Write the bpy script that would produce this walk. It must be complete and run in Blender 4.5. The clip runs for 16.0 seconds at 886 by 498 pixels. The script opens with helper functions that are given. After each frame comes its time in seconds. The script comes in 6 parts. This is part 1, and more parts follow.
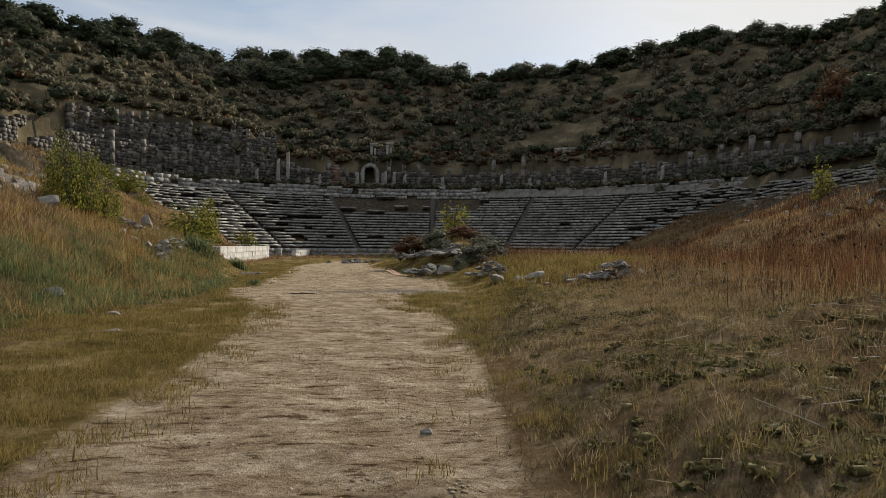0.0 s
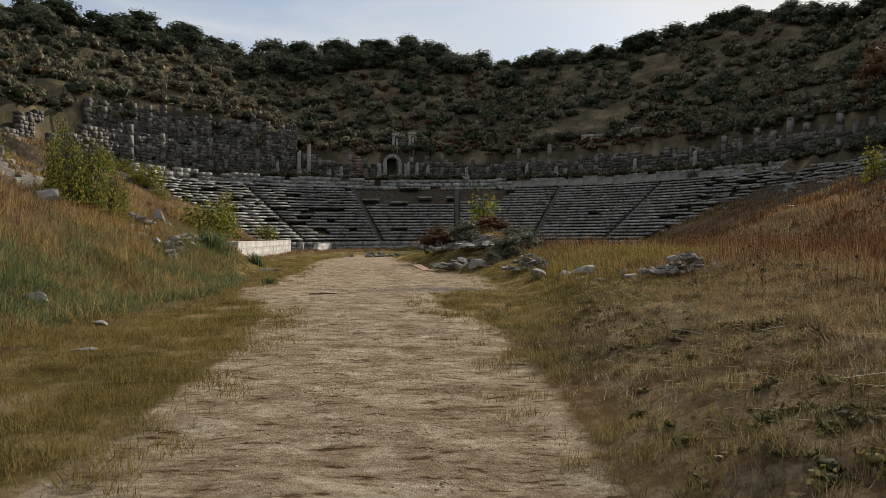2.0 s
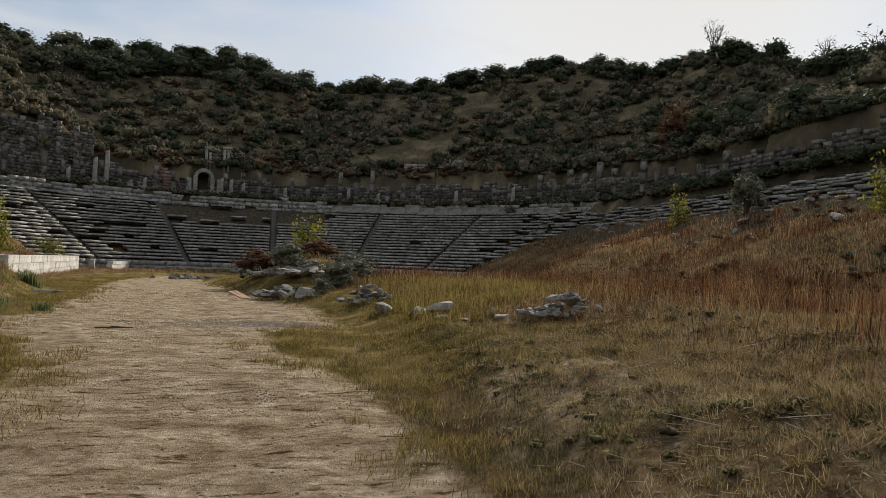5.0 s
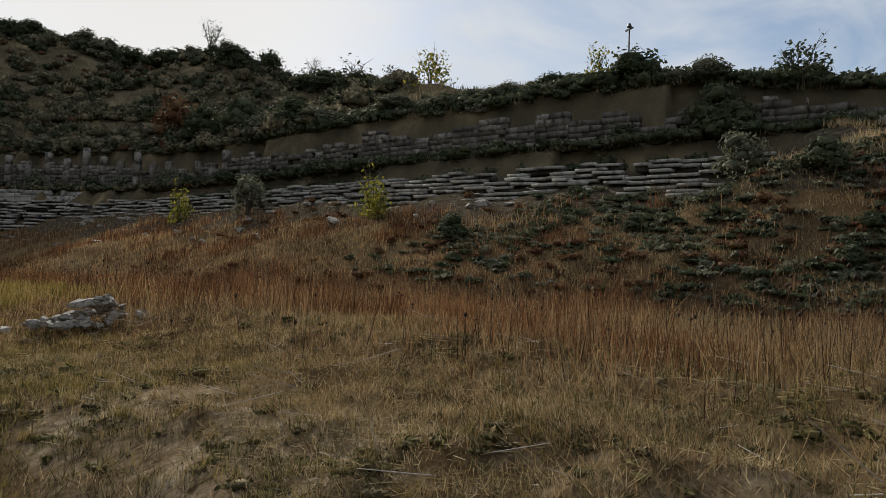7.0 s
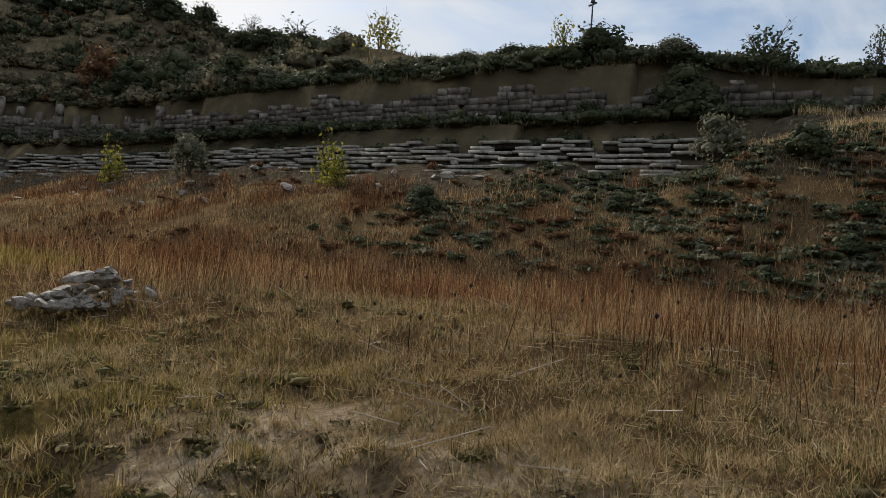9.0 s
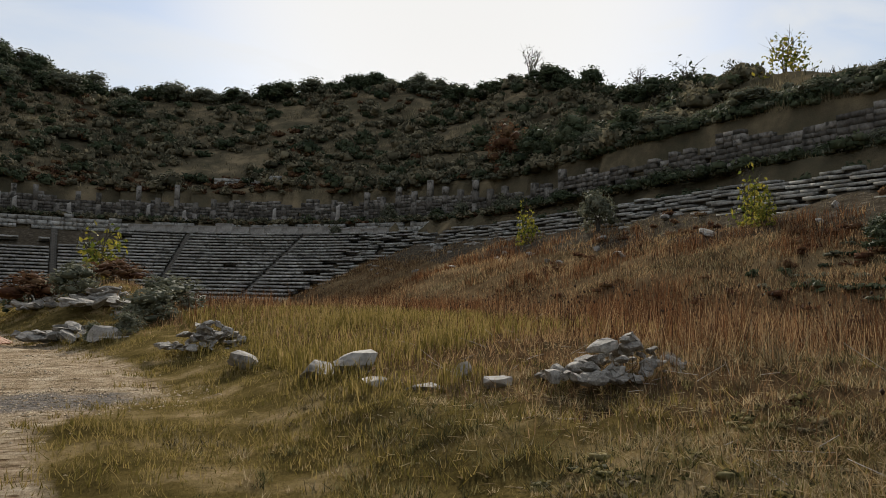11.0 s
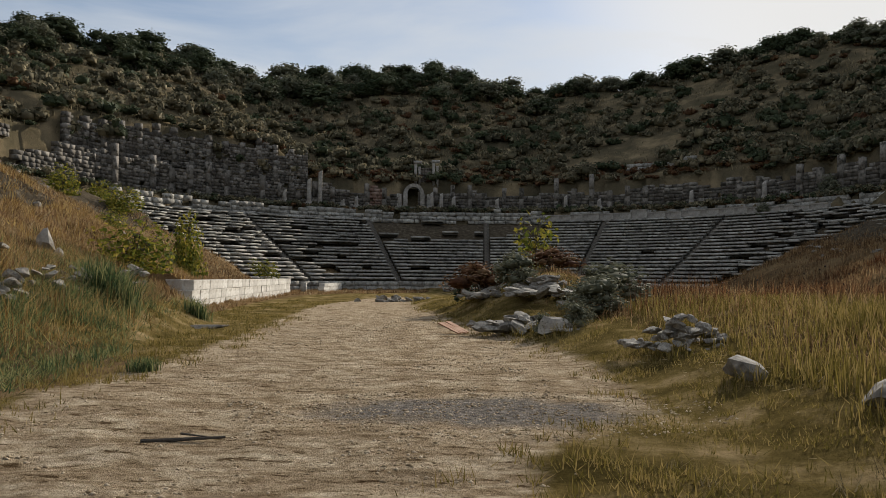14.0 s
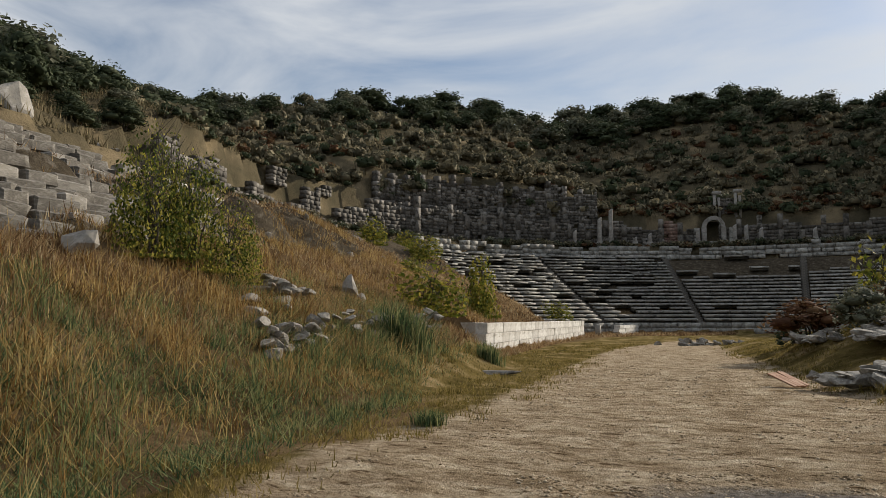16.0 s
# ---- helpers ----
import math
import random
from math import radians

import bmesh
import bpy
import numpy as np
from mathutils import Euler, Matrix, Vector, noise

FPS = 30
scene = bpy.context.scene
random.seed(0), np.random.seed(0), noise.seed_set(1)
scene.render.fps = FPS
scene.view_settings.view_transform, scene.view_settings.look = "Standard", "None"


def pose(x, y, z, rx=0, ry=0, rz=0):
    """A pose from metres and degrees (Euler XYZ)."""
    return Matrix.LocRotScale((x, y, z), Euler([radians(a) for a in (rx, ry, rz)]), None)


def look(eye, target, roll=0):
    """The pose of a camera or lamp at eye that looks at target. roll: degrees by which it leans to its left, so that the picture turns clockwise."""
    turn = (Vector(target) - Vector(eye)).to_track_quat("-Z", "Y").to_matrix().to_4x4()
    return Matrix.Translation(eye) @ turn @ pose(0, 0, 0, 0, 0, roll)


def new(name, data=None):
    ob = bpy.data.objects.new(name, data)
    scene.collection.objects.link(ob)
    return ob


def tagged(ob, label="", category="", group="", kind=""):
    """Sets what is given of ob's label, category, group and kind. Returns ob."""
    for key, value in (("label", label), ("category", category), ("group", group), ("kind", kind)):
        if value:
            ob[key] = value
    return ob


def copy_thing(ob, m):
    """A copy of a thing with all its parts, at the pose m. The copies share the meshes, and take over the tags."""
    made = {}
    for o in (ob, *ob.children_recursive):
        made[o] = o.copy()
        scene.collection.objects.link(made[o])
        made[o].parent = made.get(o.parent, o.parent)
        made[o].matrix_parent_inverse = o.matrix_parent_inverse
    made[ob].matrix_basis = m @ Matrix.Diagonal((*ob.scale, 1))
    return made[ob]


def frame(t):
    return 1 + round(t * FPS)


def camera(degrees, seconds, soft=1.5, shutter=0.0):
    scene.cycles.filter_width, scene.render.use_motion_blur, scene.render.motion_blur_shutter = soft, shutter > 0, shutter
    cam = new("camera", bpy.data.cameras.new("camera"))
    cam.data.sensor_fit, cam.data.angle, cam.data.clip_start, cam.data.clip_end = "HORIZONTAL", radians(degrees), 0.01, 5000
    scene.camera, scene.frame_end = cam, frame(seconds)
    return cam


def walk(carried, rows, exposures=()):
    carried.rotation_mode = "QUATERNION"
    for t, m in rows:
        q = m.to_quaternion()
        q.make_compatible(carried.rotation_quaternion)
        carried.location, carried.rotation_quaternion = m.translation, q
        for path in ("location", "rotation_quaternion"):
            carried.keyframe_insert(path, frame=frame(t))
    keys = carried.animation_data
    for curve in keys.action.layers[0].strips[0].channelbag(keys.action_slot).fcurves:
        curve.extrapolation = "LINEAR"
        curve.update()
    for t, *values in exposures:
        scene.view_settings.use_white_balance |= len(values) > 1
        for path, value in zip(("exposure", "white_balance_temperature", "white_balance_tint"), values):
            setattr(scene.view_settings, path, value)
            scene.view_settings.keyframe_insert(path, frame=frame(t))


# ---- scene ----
# ------------------------------------------------------------------ camera and walk
PATH = [
    (0, (0.000, 0.000, 1.522), (-0.000, 20.000, 1.442), 0.47),
    (0.5, (-0.076, 0.698, 1.536), (-0.333, 20.694, 1.262), 0.67),
    (1, (-0.169, 1.340, 1.536), (-0.186, 21.337, 1.195), 0.46),
    (1.5, (-0.250, 1.949, 1.530), (-1.086, 21.931, 1.581), 0.87),
    (2, (-0.376, 2.545, 1.546), (-0.996, 22.533, 1.234), -0.36),
    (2.5, (-0.501, 3.174, 1.547), (-2.389, 23.085, 1.640), -0.61),
    (3, (-0.620, 3.755, 1.563), (-2.096, 23.701, 1.480), -0.88),
    (3.2, (-0.659, 3.977, 1.549), (-2.063, 23.914, 2.267), -1.01),
    (5.3, (-1.024, 5.997, 1.567), (4.391, 25.244, 2.038), 2.36),
    (5.5, (-1.047, 6.203, 1.561), (5.074, 25.238, 2.003), 2.34),
    (6, (-1.136, 6.765, 1.551), (9.143, 23.918, 1.890), 3.08),
    (6.5, (-1.098, 7.356, 1.571), (12.079, 22.380, 2.373), 2.10),
    (7, (-0.982, 8.037, 1.526), (14.713, 20.390, 2.561), 2.36),
    (7.5, (-0.891, 8.808, 1.542), (16.454, 18.751, 2.079), 3.02),
    (8, (-0.813, 9.556, 1.562), (17.150, 18.330, 2.131), 2.61),
    (8.2, (-0.809, 9.808, 1.552), (17.028, 18.845, 1.976), 2.81),
    (10.3, (-0.872, 11.973, 1.533), (12.810, 26.489, 2.977), 3.67),
    (10.5, (-0.927, 12.197, 1.529), (11.803, 27.549, 3.039), 2.86),
    (11, (-0.976, 12.761, 1.560), (8.321, 30.421, 2.860), 1.19),
    (11.5, (-1.014, 13.310, 1.555), (7.231, 31.508, 2.474), 1.07),
    (12, (-1.036, 13.825, 1.559), (4.844, 32.912, 2.624), -0.79),
    (12.5, (-1.113, 14.317, 1.542), (3.074, 33.856, 2.366), -0.44),
    (13, (-1.188, 14.875, 1.570), (1.126, 34.715, 2.577), -0.24),
    (13.5, (-1.360, 15.269, 1.553), (-0.579, 35.235, 2.427), 0.00),
    (14, (-1.475, 15.678, 1.556), (-2.693, 35.625, 2.344), 0.44),
    (14.5, (-1.634, 16.092, 1.559), (-6.030, 35.580, 2.492), -0.09),
    (15, (-1.755, 16.585, 1.573), (-8.456, 35.429, 1.770), -1.18),
    (15.5, (-1.908, 17.071, 1.540), (-9.860, 35.374, 2.865), -0.40),
    (16, (-2.052, 17.602, 1.554), (-10.815, 35.479, 3.465), -0.15),
]

cam = camera(62.55, 16.0, soft=0.85)
walk(cam, [(t, look(eye, target, roll)) for t, eye, target, roll in PATH],
     exposures=[(0, 0.0), (6.2, 0.0), (8, 0.12), (10.4, 0.2), (12, 0.04), (13, 0.0), (16, 0.0)])

# ------------------------------------------------------------------ world and sun
SUN_AZ, SUN_EL = 28.5, 27.0        # degrees to the right of +y, and above the horizon


def build_world():
    w = bpy.data.worlds.new("sky")
    scene.world = w
    w.use_nodes = True
    nt = w.node_tree
    nt.nodes.clear()
    nd, ln = nt.nodes.new, nt.links.new
    out, bg = nd("ShaderNodeOutputWorld"), nd("ShaderNodeBackground")
    sky = nd("ShaderNodeTexSky")
    sky.sky_type, sky.sun_disc = "NISHITA", False
    sky.sun_elevation, sky.sun_rotation = radians(SUN_EL), radians(SUN_AZ)
    sky.dust_density, sky.air_density, sky.ozone_density = 0.6, 1.0, 1.5
    # thin drawn-out cirrus over the blue, thicker and brighter round the sun
    tc, mp = nd("ShaderNodeTexCoord"), nd("ShaderNodeMapping")
    mp.inputs["Rotation"].default_value = (0.25, 0.12, radians(-38))
    mp.inputs["Scale"].default_value = (1.1, 3.6, 6.5)
    no, ra = nd("ShaderNodeTexNoise"), nd("ShaderNodeValToRGB")
    no.inputs["Scale"].default_value, no.inputs["Detail"].default_value = 1.5, 8
    no.inputs["Roughness"].default_value, no.inputs["Distortion"].default_value = 0.52, 0.5
    ra.color_ramp.elements[0].position, ra.color_ramp.elements[1].position = 0.30, 0.63
    ln(tc.outputs["Generated"], mp.inputs["Vector"])
    ln(mp.outputs["Vector"], no.inputs["Vector"])
    ln(no.outputs["Fac"], ra.inputs["Fac"])
    sun_way = Vector((math.sin(radians(SUN_AZ)) * math.cos(radians(SUN_EL)),
                      math.cos(radians(SUN_AZ)) * math.cos(radians(SUN_EL)), math.sin(radians(SUN_EL))))
    dot = nd("ShaderNodeVectorMath")
    dot.operation = "DOT_PRODUCT"
    dot.inputs[1].default_value = sun_way
    ln(tc.outputs["Generated"], dot.inputs[0])
    near = nd("ShaderNodeMapRange")
    near.interpolation_type = "SMOOTHSTEP"
    for k, v in zip(("From Min", "From Max", "To Min", "To Max"), (0.89, 0.998, 0.0, 1.0)):
        near.inputs[k].default_value = v
    ln(dot.outputs["Value"], near.inputs["Value"])
    cover = nd("ShaderNodeMath")
    cover.operation = "MAXIMUM"
    half = nd("ShaderNodeMath")
    half.operation = "MULTIPLY"
    half.inputs[1].default_value = 0.88
    ln(ra.outputs["Color"], half.inputs[0])
    ln(half.outputs[0], cover.inputs[0])
    ln(near.outputs[0], cover.inputs[1])
    glow = nd("ShaderNodeMixRGB")
    glow.inputs["Color1"].default_value = (CLOUD * 0.93, CLOUD * 0.97, CLOUD * 1.02, 1)
    glow.inputs["Color2"].default_value = (CLOUD * 1.14, CLOUD * 1.13, CLOUD * 1.11, 1)
    ln(near.outputs[0], glow.inputs["Fac"])
    mix = nd("ShaderNodeMixRGB")
    ln(cover.outputs[0], mix.inputs["Fac"])
    ln(sky.outputs["Color"], mix.inputs["Color1"])
    ln(glow.outputs["Color"], mix.inputs["Color2"])
    ln(mix.outputs["Color"], bg.inputs["Color"])
    bg.inputs["Strength"].default_value = SKY
    ln(bg.outputs[0], out.inputs["Surface"])


SKY, CLOUD, SUN = 0.097, 7.3, 4.9
build_world()
sun = new("sun", bpy.data.lights.new("sun", "SUN"))
sun.data.energy, sun.data.angle, sun.data.color = SUN, radians(1.2), (1.0, 0.93, 0.82)
sun.matrix_world = look((60 * math.sin(radians(SUN_AZ)), 60 * math.cos(radians(SUN_AZ)), 60 * math.tan(radians(SUN_EL))), (0, 0, 0))

# ------------------------------------------------------------------ materials


def material(name, colors, scale=4.0, rough=0.9, bump=0.3, bump_scale=30.0, island=0.0, objrand=0.0, leaf=0.0, stain=None, stretch=(1, 1, 1), coords="Object"):
    """Base colours mixed by two scales of noise; island, objrand: how far each piece differs; leaf: share of light let through."""
    m = bpy.data.materials.new(name)
    m.use_nodes = True
    nt = m.node_tree
    nd, ln = nt.nodes.new, nt.links.new
    bsdf, out = nt.nodes["Principled BSDF"], nt.nodes["Material Output"]
    tc, mp = nd("ShaderNodeTexCoord"), nd("ShaderNodeMapping")
    mp.inputs["Scale"].default_value = stretch
    ln(tc.outputs[coords], mp.inputs["Vector"])
    big, ramp = nd("ShaderNodeTexNoise"), nd("ShaderNodeValToRGB")
    big.inputs["Scale"].default_value, big.inputs["Detail"].default_value = scale, 6
    big.inputs["Roughness"].default_value = 0.65
    ln(mp.outputs[0], big.inputs["Vector"])
    cr = ramp.color_ramp
    while len(cr.elements) < len(colors):
        cr.elements.new(0.5)
    for i, c in enumerate(colors):
        cr.elements[i].position = 0.3 + 0.4 * i / max(1, len(colors) - 1)
        cr.elements[i].color = (*c, 1)
    fac = big.outputs["Fac"]
    if island or objrand:
        add = nd("ShaderNodeMath")
        add.operation = "MULTIPLY_ADD"
        if island:
            g = nd("ShaderNodeNewGeometry")
            ln(g.outputs["Random Per Island"], add.inputs[0])
        else:
            g = nd("ShaderNodeObjectInfo")
            ln(g.outputs["Random"], add.inputs[0])
        add.inputs[1].default_value = island or objrand
        off = nd("ShaderNodeMath")
        off.operation = "SUBTRACT"
        off.inputs[1].default_value = (island or objrand) / 2
        ln(fac, off.inputs[0])
        ln(off.outputs[0], add.inputs[2])
        fac = add.outputs[0]
    ln(fac, ramp.inputs["Fac"])
    color = ramp.outputs["Color"]
    fine = nd("ShaderNodeTexNoise")
    fine.inputs["Scale"].default_value, fine.inputs["Detail"].default_value = bump_scale, 5
    ln(mp.outputs[0], fine.inputs["Vector"])
    grain = nd("ShaderNodeMixRGB")
    grain.blend_type = "MULTIPLY"
    grain.inputs["Fac"].default_value = 0.55
    gr = nd("ShaderNodeValToRGB")
    gr.color_ramp.elements[0].position, gr.color_ramp.elements[1].position = 0.3, 0.62
    gr.color_ramp.elements[0].color = (0.45, 0.43, 0.41, 1)
    ln(fine.outputs["Fac"], gr.inputs["Fac"])
    ln(color, grain.inputs["Color1"])
    ln(gr.outputs["Color"], grain.inputs["Color2"])
    color = grain.outputs["Color"]
    if stain:
        sn, sr, sm = nd("ShaderNodeTexNoise"), nd("ShaderNodeValToRGB"), nd("ShaderNodeMixRGB")
        sn.inputs["Scale"].default_value, sn.inputs["Detail"].default_value = scale * 2.7, 7
        sr.color_ramp.elements[0].position, sr.color_ramp.elements[1].position = 0.5, 0.66
        ln(mp.outputs[0], sn.inputs["Vector"])
        ln(sn.outputs["Fac"], sr.inputs["Fac"])
        ln(sr.outputs["Color"], sm.inputs["Fac"])
        ln(color, sm.inputs["Color1"])
        sm.inputs["Color2"].default_value = (*stain, 1)
        color = sm.outputs["Color"]
    ln(color, bsdf.inputs["Base Color"])
    bsdf.inputs["Roughness"].default_value = rough
    bsdf.inputs["Specular IOR Level"].default_value = 0.08 if leaf else 0.25
    if bump:
        b = nd("ShaderNodeBump")
        b.inputs["Strength"].default_value, b.inputs["Distance"].default_value = bump, 0.03
        ln(fine.outputs["Fac"], b.inputs["Height"])
        ln(b.outputs["Normal"], bsdf.inputs["Normal"])
    if leaf:
        tr, mx = nd("ShaderNodeBsdfTranslucent"), nd("ShaderNodeMixShader")
        ln(color, tr.inputs["Color"])
        mx.inputs["Fac"].default_value = leaf
        ln(bsdf.outputs[0], mx.inputs[1])
        ln(tr.outputs[0], mx.inputs[2])
        ln(mx.outputs[0], out.inputs["Surface"])
    return m


def ground_material():
    """Soil mixed from the zones stored on the ground: trodden track, turf, dry slope, scree, gravel."""
    m = bpy.data.materials.new("ground_soil")
    m.use_nodes = True
    nt = m.node_tree
    nd, ln = nt.nodes.new, nt.links.new
    bsdf = nt.nodes["Principled BSDF"]
    tc = nd("ShaderNodeTexCoord")

    def noise_tex(scale, detail=8, rough=0.6, stretch=(1, 1, 1)):
        mp, n = nd("ShaderNodeMapping"), nd("ShaderNodeTexNoise")
        mp.inputs["Scale"].default_value = stretch
        n.inputs["Scale"].default_value, n.inputs["Detail"].default_value, n.inputs["Roughness"].default_value = scale, detail, rough
        ln(tc.outputs["Object"], mp.inputs["Vector"])
        ln(mp.outputs[0], n.inputs["Vector"])
        return n.outputs["Fac"]

    def ramp(fac, stops):
        r = nd("ShaderNodeValToRGB")
        while len(r.color_ramp.elements) < len(stops):
            r.color_ramp.elements.new(0.5)
        for e, (p, c) in zip(r.color_ramp.elements, stops):
            e.position, e.color = p, (*c, 1)
        ln(fac, r.inputs["Fac"])
        return r.outputs["Color"]

    def mix(fac, a, b):
        x = nd("ShaderNodeMixRGB")
        ln(fac, x.inputs["Fac"])
        ln(a, x.inputs["Color1"])
        ln(b, x.inputs["Color2"])
        return x.outputs["Color"]

    def zone(name, soft=0.55):
        """A zone's share, with its border broken up by noise."""
        at, ma, mr = nd("ShaderNodeAttribute"), nd("ShaderNodeMath"), nd("ShaderNodeMapRange")
        at.attribute_name = name
        ma.operation = "MULTIPLY_ADD"
        ma.inputs[1].default_value = soft
        ln(noise_tex(1.7, 9, 0.7), ma.inputs[0])
        ln(at.outputs["Fac"], ma.inputs[2])
        mr.inputs["From Min"].default_value, mr.inputs["From Max"].default_value = 0.5 + soft * 0.32, 0.5 + soft * 0.68
        ln(ma.outputs[0], mr.inputs["Value"])
        return mr.outputs[0]

    dry = ramp(noise_tex(0.35), [(0.3, (0.09, 0.06, 0.032)), (0.5, (0.165, 0.11, 0.057)), (0.7, (0.27, 0.195, 0.105))])
    turf = ramp(noise_tex(0.9), [(0.34, (0.085, 0.065, 0.022)), (0.5, (0.17, 0.125, 0.045)), (0.64, (0.34, 0.25, 0.13))])
    earth = ramp(noise_tex(1.5, 12, 0.7, (0.8, 1.3, 1)), [(0.32, (0.24, 0.175, 0.108)), (0.47, (0.40, 0.31, 0.21)), (0.64, (0.60, 0.50, 0.365))])
    clods = ramp(noise_tex(5.5, 12, 0.78, (0.8, 1.3, 1)), [(0.34, (0.10, 0.065, 0.03)), (0.45, (0.62, 0.58, 0.52)), (0.54, (1, 1, 1))])
    # Thin dark streaks: shadows of cracks and crumbs, put into the track's colour.
    crack_shade = ramp(noise_tex(4.4, 12, 0.66, (0.6, 1.6, 1)), [(0.37, (0.22, 0.17, 0.115)), (0.43, (0.9, 0.87, 0.82)), (0.60, (1.15, 1.16, 1.17))])
    first = nd("ShaderNodeMixRGB")
    first.blend_type, first.inputs["Fac"].default_value = "MULTIPLY", 0.9
    ln(earth, first.inputs["Color1"])
    ln(crack_shade, first.inputs["Color2"])
    em = nd("ShaderNodeMixRGB")
    em.blend_type, em.inputs["Fac"].default_value = "MULTIPLY", 0.6
    ln(first.outputs["Color"], em.inputs["Color1"])
    ln(clods, em.inputs["Color2"])
    scree = ramp(noise_tex(2.2, 10, 0.75), [(0.36, (0.05, 0.04, 0.028)), (0.54, (0.10, 0.08, 0.055)), (0.70, (0.22, 0.195, 0.16))])
    gravel = ramp(noise_tex(9, 8, 0.75), [(0.35, (0.09, 0.08, 0.07)), (0.55, (0.24, 0.21, 0.18)), (0.7, (0.42, 0.38, 0.33))])
    scrub = ramp(noise_tex(0.25), [(0.3, (0.07, 0.062, 0.038)), (0.5, (0.13, 0.105, 0.064)), (0.68, (0.27, 0.205, 0.12))])
    c = mix(zone("turf"), dry, turf)
    c = mix(zone("scree"), c, scree)
    c = mix(zone("scrub"), c, scrub)
    c = mix(zone("track", 0.75), c, em.outputs["Color"])
    c = mix(zone("gravel", 0.9), c, gravel)
    # Small dark crevices between clumps: their shade is multiplied into the soil colour.
    fine = ramp(noise_tex(16, 9, 0.8), [(0.36, (0.32, 0.30, 0.27)), (0.5, (0.85, 0.85, 0.85)), (0.62, (1.25, 1.25, 1.25))])
    fm = nd("ShaderNodeMixRGB")
    fm.blend_type, fm.inputs["Fac"].default_value = "MULTIPLY", 0.5
    ln(c, fm.inputs["Color1"])
    ln(fine, fm.inputs["Color2"])
    ln(fm.outputs["Color"], bsdf.inputs["Base Color"])
    bsdf.inputs["Roughness"].default_value, bsdf.inputs["Specular IOR Level"].default_value = 1.0, 0.0
    b1, b2 = nd("ShaderNodeBump"), nd("ShaderNodeBump")
    b1.inputs["Strength"].default_value, b1.inputs["Distance"].default_value = 0.9, 0.10
    b2.inputs["Strength"].default_value, b2.inputs["Distance"].default_value = 0.8, 0.03
    ln(noise_tex(5.5, 12, 0.78, (0.8, 1.3, 1)), b1.inputs["Height"])
    ln(noise_tex(22, 6, 0.7), b2.inputs["Height"])
    ln(b1.outputs[0], b2.inputs["Normal"])
    ln(b2.outputs[0], bsdf.inputs["Normal"])
    return m


M_GROUND = ground_material()
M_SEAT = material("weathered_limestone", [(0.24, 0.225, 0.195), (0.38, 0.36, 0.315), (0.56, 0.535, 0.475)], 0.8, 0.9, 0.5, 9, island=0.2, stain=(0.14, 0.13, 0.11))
# Risers: seat stone coloured darker to carry the shade under the overhanging slabs.
M_RISER = material("shade_dark_risers", [(0.05, 0.045, 0.036), (0.095, 0.085, 0.07), (0.16, 0.145, 0.12)], 0.8, 0.95, 0.5, 9, island=0.25, stain=(0.04, 0.036, 0.03))
M_STONE = material("rubble_stone", [(0.085, 0.074, 0.06), (0.18, 0.16, 0.132), (0.36, 0.33, 0.28)], 1.6, 0.85, 0.5, 14, island=0.3, objrand=0.0, stain=(0.12, 0.105, 0.085))
M_PALE = material("pale_marble", [(0.20, 0.18, 0.15), (0.34, 0.31, 0.265), (0.52, 0.48, 0.42)], 1.7, 0.85, 0.45, 18, stain=(0.3, 0.27, 0.22))
M_MASONRY = material("old_masonry", [(0.085, 0.073, 0.06), (0.165, 0.146, 0.122), (0.29, 0.262, 0.225)], 0.7, 0.92, 0.7, 6, island=0.35, stain=(0.05, 0.045, 0.035))
M_REDBRICK = material("reddish_masonry", [(0.17, 0.10, 0.075), (0.26, 0.165, 0.125), (0.34, 0.25, 0.2)], 0.8, 0.92, 0.6, 8, island=0.3)
M_COLUMN = material("column_marble", [(0.22, 0.20, 0.17), (0.34, 0.31, 0.27), (0.47, 0.44, 0.39)], 1.5, 0.8, 0.35, 14)
# Near-black lining: the shade inside the doorway is put into its colour.
M_DARK = material("passage_shade", [(0.03, 0.027, 0.022), (0.06, 0.05, 0.04)], 2, 0.95, 0.3, 12)
M_OAK = material("dark_oak_leaves", [(0.038, 0.05, 0.026), (0.070, 0.086, 0.045), (0.12, 0.13, 0.075)], 0.5, 0.75, 0, 20, island=0.35, leaf=0.2)
M_OLIVE = material("olive_leaves", [(0.09, 0.095, 0.062), (0.16, 0.162, 0.108), (0.25, 0.24, 0.165)], 0.5, 0.75, 0, 20, island=0.35, leaf=0.25)
M_MAQUIS = material("brownish_maquis", [(0.085, 0.08, 0.05), (0.175, 0.155, 0.098), (0.30, 0.255, 0.16)], 0.3, 0.85, 0, 20, island=0.5, leaf=0.25)
M_YELLOW = material("yellowing_leaves", [(0.09, 0.115, 0.02), (0.21, 0.21, 0.035), (0.38, 0.31, 0.055)], 1.2, 0.7, 0, 20, island=0.5, leaf=0.4)
M_FIG = material("green_leaves", [(0.045, 0.07, 0.014), (0.15, 0.175, 0.032), (0.46, 0.40, 0.075)], 0.9, 0.65, 0, 20, island=0.5, leaf=0.35)
M_RUSSET = material("russet_leaves", [(0.10, 0.045, 0.025), (0.16, 0.085, 0.045), (0.22, 0.14, 0.07)], 0.8, 0.8, 0, 20, island=0.4, leaf=0.25)
M_BARK = material("bark", [(0.06, 0.05, 0.04), (0.12, 0.10, 0.08)], 6, 0.9, 0.5, 40)
